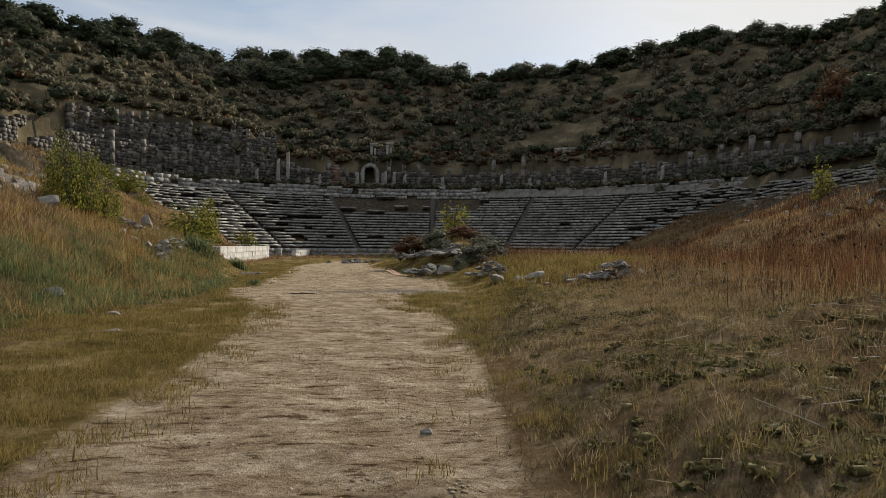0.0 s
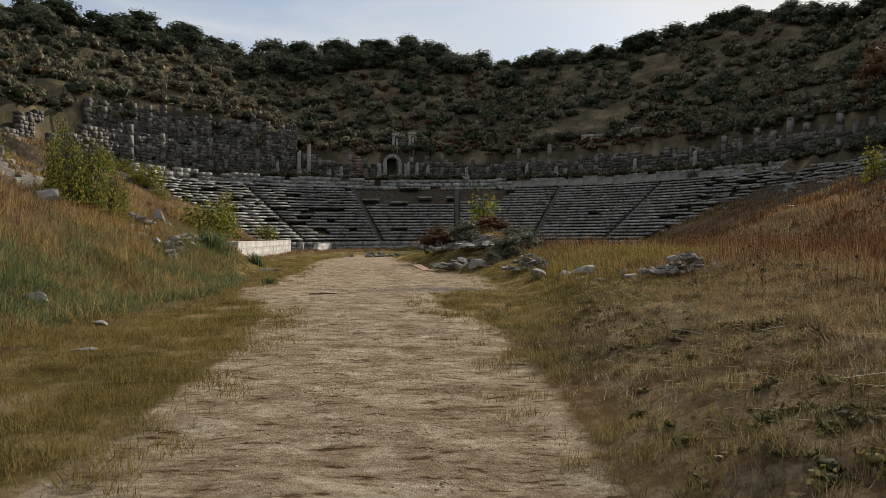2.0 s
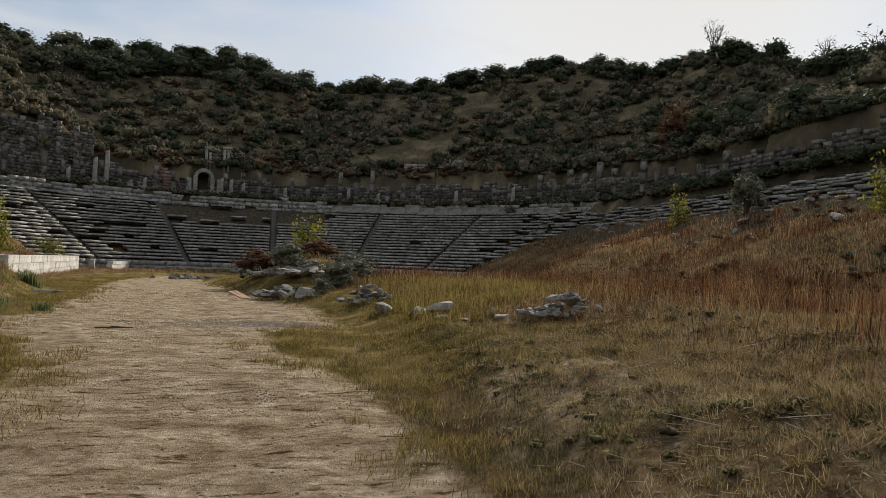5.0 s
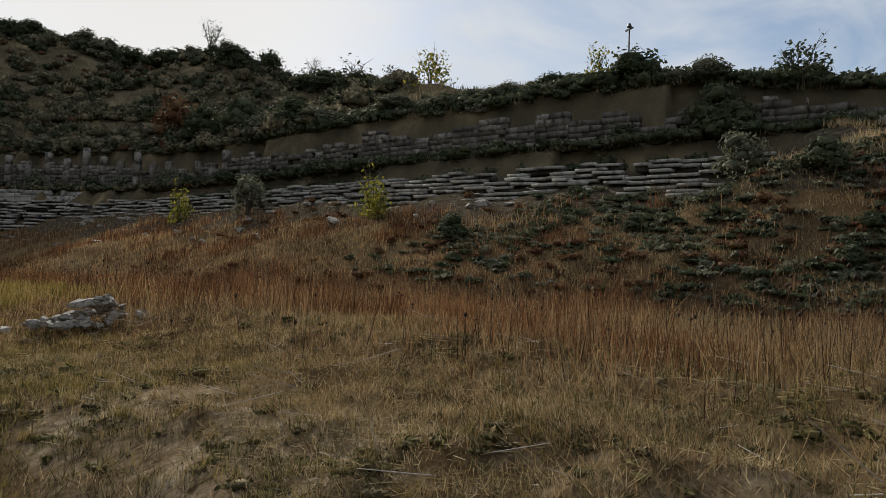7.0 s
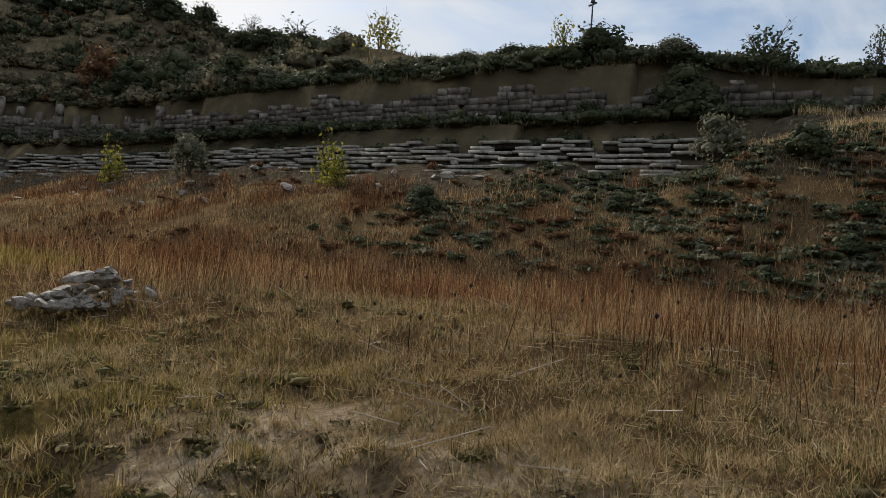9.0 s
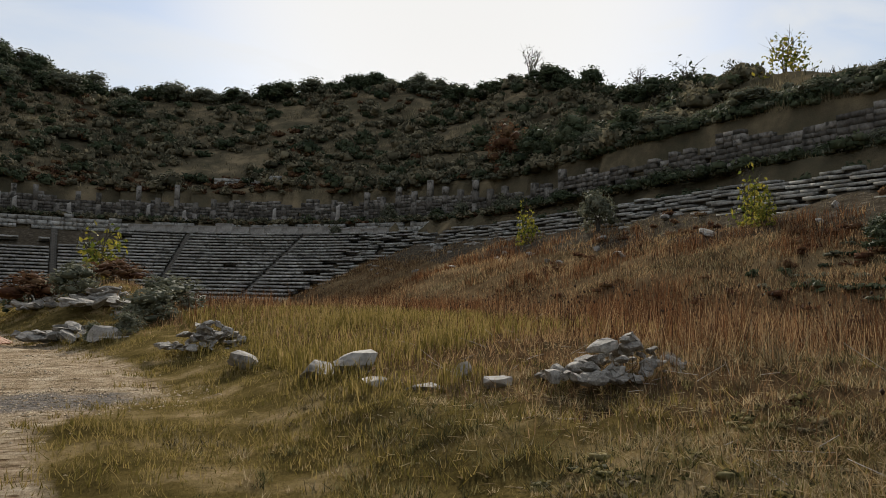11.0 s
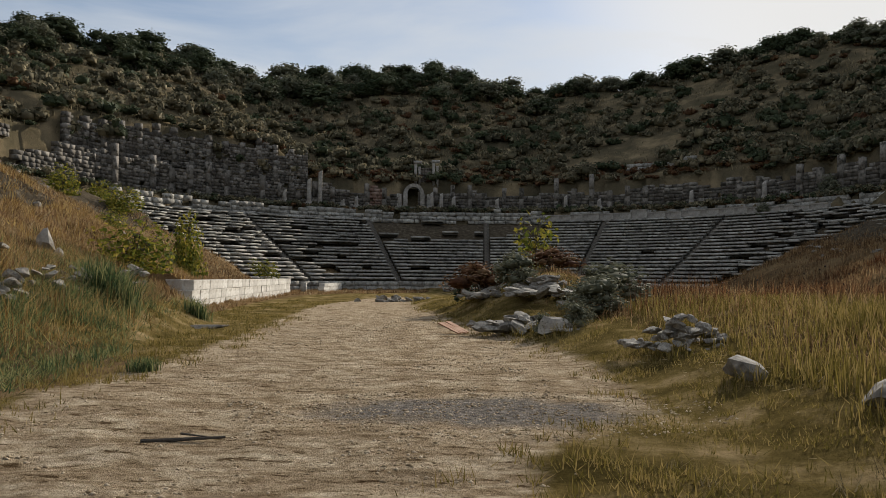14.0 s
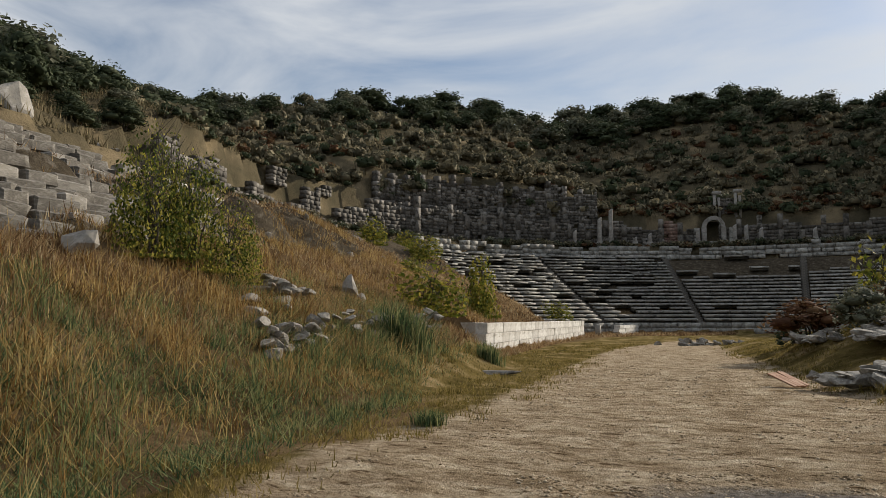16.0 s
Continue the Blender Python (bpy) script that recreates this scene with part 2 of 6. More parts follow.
M_TALL = material("russet_dry_grass", [(0.12, 0.07, 0.034), (0.27, 0.16, 0.08), (0.44, 0.30, 0.155)], 0.45, 0.85, 0, 20, island=0.75, leaf=0.35)
M_RUSTGRASS = material("dark_russet_grass", [(0.06, 0.026, 0.012), (0.15, 0.068, 0.03), (0.27, 0.14, 0.065)], 0.45, 0.85, 0, 20, island=0.5, leaf=0.3)
M_OLIVEGRASS = material("olive_tufts", [(0.06, 0.058, 0.022), (0.14, 0.125, 0.05), (0.27, 0.225, 0.10)], 0.8, 0.9, 0, 20, island=0.9, leaf=0.3)
M_STRAW = material("straw", [(0.26, 0.18, 0.085), (0.42, 0.31, 0.16), (0.58, 0.47, 0.28)], 0.6, 0.85, 0, 20, island=0.6, leaf=0.3)
M_LAWN = material("yellow_green_turf", [(0.12, 0.098, 0.024), (0.235, 0.18, 0.048), (0.36, 0.265, 0.10)], 0.5, 0.85, 0, 20, island=0.7, leaf=0.35)
M_MAT = material("matted_dry_grass", [(0.075, 0.062, 0.032), (0.165, 0.13, 0.068), (0.33, 0.265, 0.15)], 0.7, 0.9, 0, 20, island=0.85, leaf=0.25)
M_REED = material("green_reeds", [(0.05, 0.085, 0.035), (0.13, 0.17, 0.07), (0.32, 0.31, 0.135)], 0.6, 0.75, 0, 20, island=0.85, leaf=0.35)
M_SEED = material("dark_seed_heads", [(0.025, 0.016, 0.01), (0.06, 0.035, 0.02)], 2, 0.9, 0, 20)
M_METAL = material("dark_metal", [(0.04, 0.04, 0.045), (0.07, 0.07, 0.075)], 5, 0.5, 0.1, 30)
M_DRYWOOD = material("bleached_branches", [(0.25, 0.22, 0.18), (0.40, 0.36, 0.31), (0.52, 0.48, 0.43)], 2, 0.85, 0.3, 25, island=0.4)
M_RUST = material("rusty_planks", [(0.25, 0.12, 0.07), (0.38, 0.20, 0.12), (0.45, 0.28, 0.18)], 3, 0.85, 0.3, 25, objrand=0.3)

# ------------------------------------------------------------------ plan of the stadium
CX, CY, TILT = -1.3, 74.1, radians(4.0)          # centre of the rounded end; how far the long axis leans left of +y
R_LOW, R_TOP, Z_LOW, Z_TOP, ROWS_N = 25.6, 40.4, 1.15, 9.25, 20
R_WALL, Z_TERR = 45.0, 10.9                      # back wall of the terrace above the seats
K_LEFT, K_RIGHT = 0.25, 0.09                     # how far each long side draws in per metre away from the rounded end
AX = np.array((-math.sin(TILT), math.cos(TILT)))
NX = np.array((math.cos(TILT), math.sin(TILT)))


def smooth(a, b, x):
    k = np.clip((np.asarray(x, float) - a) / (b - a), 0, 1)
    return k * k * (3 - 2 * k)


LATTICE = np.random.RandomState(17).uniform(-1, 1, (256, 256))


def wave(x, y, f, seed):
    """Soft uneven pattern between -1 and 1, about 1/f metres wide."""
    a = seed * 1.37
    p = (np.asarray(x, float) * math.cos(a) - np.asarray(y, float) * math.sin(a)) * f * 1.9 + seed * 13.7 + 1000
    q = (np.asarray(x, float) * math.sin(a) + np.asarray(y, float) * math.cos(a)) * f * 1.9 + seed * 7.3 + 1000
    i, j = np.floor(p).astype(int), np.floor(q).astype(int)
    p, q = p - i, q - j
    p, q = p * p * (3 - 2 * p), q * q * (3 - 2 * q)
    i0, i1, j0, j1 = i & 255, (i + 1) & 255, j & 255, (j + 1) & 255
    low = LATTICE[i0, j0] * (1 - p) + LATTICE[i1, j0] * p
    high = LATTICE[i0, j1] * (1 - p) + LATTICE[i1, j1] * p
    return 1.15 * (low * (1 - q) + high * q)


def rough_noise(x, y, f, seed):
    return 0.6 * wave(x, y, f, seed) + 0.28 * wave(x, y, f * 2.3, seed + 1) + 0.14 * wave(x, y, f * 5.1, seed + 2)


def plan(x, y):
    """u along the axis, v across it, r off the spine, side angle phi (degrees, -90 left to 90 right)."""
    dx, dy = np.asarray(x, float) - CX, np.asarray(y, float) - CY
    u, v = dx * AX[0] + dy * AX[1], dx * NX[0] + dy * NX[1]
    r = np.where(u > 0, np.hypot(u, v), np.abs(v))
    r = r + np.where(v < 0, K_LEFT, K_RIGHT) * np.clip(-u, 0, 42)
    phi = np.degrees(np.arctan2(v, np.maximum(u, 0.001)))
    return u, v, r, phi


def spot(s, r):
    """The place at r off the spine; s: angle in degrees within -90..90, past that metres of the straight sides beyond 90."""
    if abs(s) <= 90:
        a = radians(s)
        u, v = r * math.cos(a), r * math.sin(a)
    else:
        u = -(abs(s) - 90)
        v = math.copysign(r - (K_LEFT if s < 0 else K_RIGHT) * min(-u, 42), s)
    return CX + u * AX[0] + v * NX[0], CY + u * AX[1] + v * NX[1]


def facing(s):
    """Turn about z (degrees) so that local +y points outwards, away from the spine."""
    a = max(-90, min(90, s))
    return math.degrees(TILT) - a


def along(u, phi):
    """One running coordinate s from left straight (-90 - metres) over the arc to the right straight."""
    return np.where(u > 0, phi, np.sign(phi) * (90 - u))


RIDGE_S = [-190, -140, -125, -110, -96, -86, -77, -70, -64, -57, -50, -43, -36, -30, -22, -15, -10, -4, 4, 11, 17, 25, 32, 37, 42, 47, 51, 56, 64, 73, 80, 92, 108, 119, 127, 143, 153, 160, 200]
RIDGE_Z = [10, 15, 17, 23.5, 30, 33.3, 34, 34.6, 35.8, 39.2, 42.4, 41.7, 43.4, 41.2, 40.6, 41.0, 43.7, 44.0, 41.6, 39.4, 40.0, 41.0, 42.2, 43.4, 43.6, 41.9, 40.0, 38, 38.3, 34.3, 30.6, 27.2, 23.7, 20.2, 18.2, 16.2, 14.2, 13.9, 9.5]
RIDGE_R = np.interp(RIDGE_S, [-190, -140, -125, -110, -90, -70, -50, 20, 40, 60, 80, 92, 110, 125, 140, 160, 200], [48, 50, 56, 68, 84, 92, 96, 96, 92, 84, 74, 70, 60, 52, 49, 48, 48])
BACK_S = [-190, -140, -114, -106, -90, -45, -30, 20, 60, 90, 110, 140, 200]
BACK_Z = [10, 11.8, 12.3, 16.0, 15.5, 15.5, 14.3, 14.0, 14.5, 14.5, 14.8, 14.5, 9.5]


def seat_z(r):
    return Z_LOW + (r - R_LOW) * (Z_TOP - Z_LOW) / (R_TOP - R_LOW)


def cover_z(u, r, phi):
    """Fallen earth that buries the lower seats along both sides."""
    s = along(u, phi)
    left = 0.49 * (r - 14.9 - 0.16 * np.clip(-u, 0, 42)) - 7.5 * smooth(-80, -52, s)
    right = 0.385 * (r - 18.0) - 7.5 * (1 - smooth(48, 78, s))
    return np.where(phi < 0, left, right)


def path_mid(y):
    """Middle of the trodden track and half its width, by y."""
    return np.interp(y, TRACK_Y, TRACK_X), np.interp(y, TRACK_Y, TRACK_W)


TRACK_Y = [-60, 0, 5, 10, 15, 19, 22, 25, 30, 38, 46, 56, 64, 75]
TRACK_X = [1, -0.9, -1.2, -1.4, -1.85, -3.0, -3.8, -3.35, -3.5, -5.2, -6.6, -8.2, -8.5, -9]
TRACK_W = [2.0, 1.75, 1.75, 1.9, 2.05, 2.0, 2.7, 4.0, 3.8, 3.3, 3.0, 2.6, 2.0, 0.5]
BANK_Y = [-60, 0, 5, 10, 20, 25, 30, 38, 46, 56, 64, 75]
BANK_X = [3, 0.9, 0.75, 0.8, 1.1, 1.1, 0.2, -1.9, -3.6, -5.6, -6.5, -8.5]


def ground_z(x, y):
    x, y = np.asarray(x, float), np.asarray(y, float)
    u, v, r, phi = plan(x, y)
    s = along(u, phi)
    e = x - np.interp(y, BANK_Y, BANK_X)          # metres right of the foot of the bank beside the track
    bank = (0.45 * smooth(-0.5, 1.8, e) + 0.45 * smooth(1.5, 5.0, e)) * smooth(70, 54, y) * smooth(-40, -15, y)
    bank = bank + 0.95 * (1 - smooth(0.15, 1.0, np.hypot((x - 0.6) / 3.6, (y - 46.5) / 9.5)))
    flat = bank + 0.05 * rough_noise(x, y, 0.18, 3) + 0.025 * wave(x, y, 1.1, 8) * (1 + smooth(0.5, 3, e))
    clumpy = smooth(0.1, 0.7, e) * smooth(9, 6, e) * smooth(26, 18, y) * (y > -6) + 0.45 * smooth(-4.6, -5.6, e) * smooth(-11, -9, e) * smooth(30, 22, y) * (y > -6)
    flat = flat + clumpy * (0.075 * np.maximum(wave(x, y, 1.0, 46), -0.15) + 0.05 * np.maximum(wave(x, y, 2.1, 47), -0.1))
    seats = np.where(r < R_LOW, -9, np.where(r < R_TOP + 1.7, np.minimum(seat_z(r) - 0.62, Z_TOP - 0.4), Z_TERR - 0.25))
    cover = cover_z(u, r, phi) + 0.35 * rough_noise(x, y, 0.16, 21) * smooth(15, 22, r)
    bare = smooth(-0.15, 0.3, rough_noise(x, y, 0.09, 61)) * smooth(28, 30, r) * (phi < 0) * smooth(-62, -52, u)        # patches where seats lie open
    left = (phi < 0) * smooth(-66, -56, u)
    bare = np.maximum(bare * 0.6, left * smooth(35.6, 36.6, r + 0.5 * wave(x, y, 0.2, 9)))                     # upper rows all along
    bare = np.maximum(bare, left * smooth(30.4, 31.2, r) * smooth(35.6, 34.8, r) * smooth(-52, -49, u) * smooth(-35.5, -38.5, u + 1.5 * wave(x, y, 0.3, 11)))
    cover = cover - 2.2 * bare
    cover = cover + (phi > 0) * 1.9 * smooth(19.5, 14.5, y + 1.2 * wave(x, y, 0.2, 12)) * smooth(24, 33, r)     # spur of earth over the seats
    clear = smooth(-0.1, 0.5, x - np.interp(y, [47.2, 80.3], [-14.7, -19.4])) * smooth(46.2, 47.2, y) * (y < 83) * (x < 0)    # open ground before the white wall
    cover = cover - 3.0 * clear - 0.95 * smooth(40, 46, y) * smooth(-20, -16.5, x) * (y < 47.3) * (x < 0)
    cover = np.minimum(cover, np.where(r > R_TOP - 1, 99, seat_z(np.minimum(r, R_TOP)) + 2.2))
    cover = np.where(r > R_TOP + 0.4, -9, cover)
    z = np.maximum(np.maximum(flat, seats), cover)
    back = np.interp(s, BACK_S, BACK_Z)
    rr, rz = np.interp(s, RIDGE_S, RIDGE_R), np.interp(s, RIDGE_S, RIDGE_Z)
    k = np.clip((r - R_WALL) / np.maximum(rr - R_WALL, 3), 0, None)
    hill = back + (rz - back) * np.minimum(k, 1) + 0.7 * rough_noise(x, y, 0.07, 31) * smooth(0.0, 0.3, k)
    hill = hill + 0.16 * np.sin(2 * math.pi * (r + 5 * wave(x, y, 0.02, 5)) / 7.5) * smooth(0, .2, k)      # old terraces
    hill = hill + 2.9 * smooth(46.7, 47.1, r) * smooth(-71, -67, s) * smooth(-30.5, -32, s) * np.clip(1 - k, 0, 1)      # ground held up by the upper wall
    hill = hill - np.clip(r - rr, 0, None) * 0.10
    z = np.where(r > R_WALL + 1.3, hill, z)
    open_end = smooth(-95, -150, u)
    z = z * (1 - open_end) + flat * open_end * 0
    far = smooth(130, 300, r)
    return z * (1 - far) + 3.0 * far * rough_noise(x, y, 0.004, 41)


def build_ground():
    def axis(lo, a, b, hi, fine, mid):
        inner = np.arange(a, b + 1e-6, fine)
        left, right = np.arange(lo, a, mid), np.arange(b + mid, hi + 1e-6, mid)
        tail = np.array([30, 90, 220, 500, 1100, 2600.0])
        return np.concatenate([left[0] - tail[::-1], left, inner, right, right[-1] + tail])

    xs, ys = axis(-128, -22, 24, 128, 0.4, 1.15), axis(-60, -4, 52, 205, 0.4, 1.15)
    xs = np.unique(np.round(np.concatenate([xs, np.arange(-6.8, 8, 0.2)]), 3))
    ys = np.unique(np.round(np.concatenate([ys, np.arange(2.8, 24, 0.2)]), 3))
    gx, gy = np.meshgrid(xs, ys)
    gz = ground_z(gx, gy)
    nx_, ny_ = len(xs), len(ys)
    verts = np.stack([gx, gy, gz], -1).reshape(-1, 3)
    i = np.arange(nx_ * ny_).reshape(ny_, nx_)
    faces = np.stack([i[:-1, :-1], i[:-1, 1:], i[1:, 1:], i[1:, :-1]], -1).reshape(-1, 4)
    me = raw_mesh("ground", verts, faces, M_GROUND, smooth_it=True)
    x, y = verts[:, 0], verts[:, 1]
    u, v, r, phi = plan(x, y)
    s = along(u, phi)
    mid, half = path_mid(y)
    track = 1 - smooth(0.75, 1.25, np.abs(x - mid) / half)
    track = np.maximum(track, 0.75 * (1 - smooth(0.6, 1.0, np.hypot((x - 14) / 9, (y - 47) / 1.6))))
    track = np.maximum(track, 0.62 * (1 - smooth(0.5, 1.0, np.hypot((x - 2.3) / 1.7, (y - 12.8) / 3.0))))
    e = x - np.interp(y, BANK_Y, BANK_X)
    track = np.maximum(track, 0.44 * smooth(-0.6, 0.2, e) * smooth(4.0, 2.0, e) * smooth(1, 3, y) * smooth(15, 11, y))
    track *= (y > -40) & (y < 73) & (r < 27)
    turf = np.where(x < mid, smooth(6.8, 4.0, np.abs(x - mid)), smooth(7.5, 5.0, x - mid) * smooth(13, 17, y)) * (r < 20)
    turf = np.maximum(turf, smooth(18, 12, np.abs(v)) * smooth(26, 34, y) * (r < 25))
    scree = smooth(0.0, 1.6, r - 29) * (r < R_TOP + 1) * 0.8
    scrub = smooth(R_TOP, R_TOP + 1.5, r) * (0.86 + 0.14 * np.sign(rough_noise(x, y, 0.05, 77) + 0.4))
    gravel = 0.72 * (1 - smooth(0.3, 1.0, np.hypot((x + 1.6) / 3.4, (y - 24.3) / 1.7)))
    for name, val in (("track", track), ("turf", turf), ("scree", scree), ("scrub", scrub), ("gravel", gravel)):
        me.attributes.new(name, "FLOAT", "POINT").data.foreach_set("value", np.ascontiguousarray(val, dtype=np.float32))
    tagged(new("ground", me), "dusty earth ground with trodden track and terraced hillside", "ground", kind="structure")


# ------------------------------------------------------------------ building helpers


def raw_mesh(name, verts, faces, mat, smooth_it=False):
    """A mesh from arrays of corners and of faces that all have the same number of corners."""
    me = bpy.data.meshes.new(name)
    verts, faces = np.asarray(verts, np.float32), np.asarray(faces, np.int32)
    n, k = faces.shape
    me.vertices.add(len(verts))
    me.vertices.foreach_set("co", verts.ravel())
    me.loops.add(n * k)
    me.loops.foreach_set("vertex_index", faces.ravel())
    me.polygons.add(n)
    me.polygons.foreach_set("loop_start", np.arange(0, n * k, k, dtype=np.int32))
    me.polygons.foreach_set("loop_total", np.full(n, k, np.int32))
    if smooth_it:
        me.polygons.foreach_set("use_smooth", np.ones(n, bool))
    me.update(calc_edges=True)
    me.validate()
    me.materials.append(mat)
    return me


def mesh_of(bm, name, mat):
    me = bpy.data.meshes.new(name)
    bm.to_mesh(me)
    bm.free()
    me.materials.append(mat)
    return me


def part(name, data, mat, parent, label="", m=None):
    """Links a bmesh or mesh as one object under a thing or a part."""
    me = data if isinstance(data, bpy.types.Mesh) else mesh_of(data, name, mat)
    ob = new(name, me)
    ob.parent = parent
    if m is not None:
        ob.matrix_basis = m
    return tagged(ob, label)


def thing(name, m, label, category, group="", kind=""):
    ob = new(name)
    ob.empty_display_size = 0.3
    ob.matrix_basis = m
    return tagged(ob, label, category, group, kind)


BOX_V = np.array([(-1, -1, -1), (1, -1, -1), (1, 1, -1), (-1, 1, -1), (-1, -1, 1), (1, -1, 1), (1, 1, 1), (-1, 1, 1)]) * 0.5
BOX_F = np.array([(0, 3, 2, 1), (4, 5, 6, 7), (0, 1, 5, 4), (1, 2, 6, 5), (2, 3, 7, 6), (3, 0, 4, 7)])


def blocks_mesh(name, rows, mat, rng, wobble=0.04):
    """Many squared, worn blocks in one mesh. Rows: x, y, z (middle), length, depth, height, turn about z in degrees, tilt."""
    V, F = [], []
    for n, (x, y, z, l, d, h, turn, tilt) in enumerate(rows):
        c = BOX_V * (l, d, h) + rng.uniform(-wobble, wobble, (8, 3)) * (min(l, 1), min(d, 1), min(h, 1))
        m = np.array(Euler((radians(tilt), radians(rng.uniform(-1, 1) * min(abs(tilt), 0.9)), radians(turn))).to_matrix())
        V.append(c @ m.T + (x, y, z))
        F.append(BOX_F + 8 * n)
    return raw_mesh(name, np.concatenate(V), np.concatenate(F), mat)


def rock_bm(rng, size=(1, 1, 1), cuts=6, level=2):
    """A broken stone: a ball cut flat by several planes, with uneven corners."""
    bm = bmesh.new()
    bmesh.ops.create_icosphere(bm, subdivisions=level, radius=0.62)
    for _ in range(cuts):
        n = Vector(rng.normal(size=3)).normalized()
        d = rng.uniform(0.22, 0.44)
        for v in bm.verts:
            k = v.co.dot(n) - d
            if k > 0:
                v.co -= n * k
    for v in bm.verts:
        v.co += Vector(rng.uniform(-0.018, 0.018, 3))
        v.co = Vector((v.co.x * size[0], v.co.y * size[1], v.co.z * size[2]))
    return bm


# ------------------------------------------------------------------ the stone seating
STAIRS = [-43.0, -19.2, 3.5, 26.0, 48.0]
RUN, RISE = (R_TOP - R_LOW) / ROWS_N, (Z_TOP - Z_LOW) / ROWS_N


def s_step(s, r, metres):
    return metres / r * 180 / math.pi if abs(s) < 90 else metres


def buried(s, r, z, spare=0.1):
    x, y = spot(s, r)
    return float(ground_z(x, y)) > z + spare


def build_seating():
    rng = np.random.RandomState(4)
    seating = thing("stone_seating", pose(0, 0, 0), "curved tiers of worn grey limestone seats, partly broken", "seating", kind="structure")
    near = []
    for i in range(ROWS_N):
        r, z = R_LOW + i * RUN, Z_LOW + (i + 1) * RISE
        rows, risers, s = [], [], -168.0
        while s < 178:
            l = rng.uniform(1.2, 3.0) if abs(s) < 58 else rng.uniform(0.8, 1.9) if s > -98 else rng.uniform(0.8, 1.6)
            ds = s_step(s, r, l)
            if abs(s) < 88:
                w = 0.42 / r * 180 / math.pi
                ahead = [a for a in STAIRS if a - w < s + ds and a + w > s]
                if ahead and ahead[0] - w > s + 0.2:
                    ds = ahead[0] - w - s
                    l = ds * r * math.pi / 180
                elif ahead:
                    s = ahead[0] + w + 1e-4
                    continue
            mid = s + ds / 2
            s += ds
            if buried(mid, r + RUN / 2, z, 0.05):
                continue
            lost = 0.02
            if -18.5 < mid < 15 and i >= 13 + (mid > 3.5) * 2 - (rng.rand() < 0.3):
                lost = 0.93
            if mid < -30:
                lost = 0.09
            if mid < -60:
                lost = 0.13
            if mid > 60:
                lost = 0.24
            if rng.rand() < lost:
                continue
            ruin = 0.35 + 2.2 * (abs(mid) > 62) + 1.3 * (mid < -25 and i > 8)
            x, y = spot(mid, r + RUN / 2 + 0.02 + rng.normal(0, 0.025 * ruin))
            turn = facing(mid) + rng.normal(0, 0.8 * ruin)
            dz = rng.normal(0, 0.018 * ruin) - (0.1 * rng.rand() if ruin > 1.5 else 0)
            a = (x, y, z - 0.09 + dz, l * 0.99, RUN * 1.2, 0.17, turn, 6.5 + rng.normal(0, 1.1 * ruin))
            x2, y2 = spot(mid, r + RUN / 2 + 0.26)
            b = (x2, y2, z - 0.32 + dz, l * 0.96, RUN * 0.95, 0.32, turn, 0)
            if mid < -141:
                continue
            if mid < -104 and len(near) < 290:
                near.append((a, b))
                continue
            rows.append(a)
            risers.append(b)
        if rows:
            part("seat_row", blocks_mesh("seat_row", rows, M_SEAT, rng, 0.025), M_SEAT, seating)
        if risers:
            part("riser_row", blocks_mesh("riser_row", risers, M_RISER, rng, 0.025), M_RISER, seating, "seat risers, coloured dark for the shade under the overhanging slabs")
    # lowest course: the wall round the arena
    rows = []
    s = -70.0
    while s < 66:
        l = rng.uniform(1.0, 1.7)
        ds = s_step(s, R_LOW, l)
        for k in range(2):
            x, y = spot(s + ds / 2, R_LOW + 0.05 + 0.03 * rng.rand())
            rows.append((x, y, 0.28 + 0.56 * k, l * 0.97, 0.5, 0.55, facing(s + ds / 2), 0))
        s += ds
    part("arena_wall", blocks_mesh("arena_wall", rows, M_SEAT, rng, 0.03), M_SEAT, seating, "low wall of squared blocks round the arena")
    return near


def near_blocks(near):
    """The tumbled seat blocks of the nearer side, one by one."""
    rng = np.random.RandomState(5)
    bank = thing("fallen_seats", pose(0, 0, 0), "tumbled rows of pale limestone seat blocks on the slope", "seating", kind="structure")
    shapes = []
    for k in range(6):
        bm = bmesh.new()
        bmesh.ops.create_cube(bm, size=1)
        bmesh.ops.bevel(bm, geom=bm.edges[:], offset=0.10, segments=1, affect="EDGES")
        for v in bm.verts:
            v.co += Vector(rng.uniform(-0.05, 0.05, 3))
        shapes.append(mesh_of(bm, "seat_block", M_PALE if k == 0 else M_STONE))
    for a, _ in near:
        x, y, z, l, d, h, turn, tilt = a
        ob = part("seat_block", shapes[rng.randint(6)], None, bank)
        ob.matrix_basis = pose(x, y, z - 0.2, (tilt - 4) * 1.2, rng.normal(0, 2), turn + rng.normal(0, 4)) @ Matrix.Diagonal((l * 0.88, d * 0.9, h * 2.5, 1))


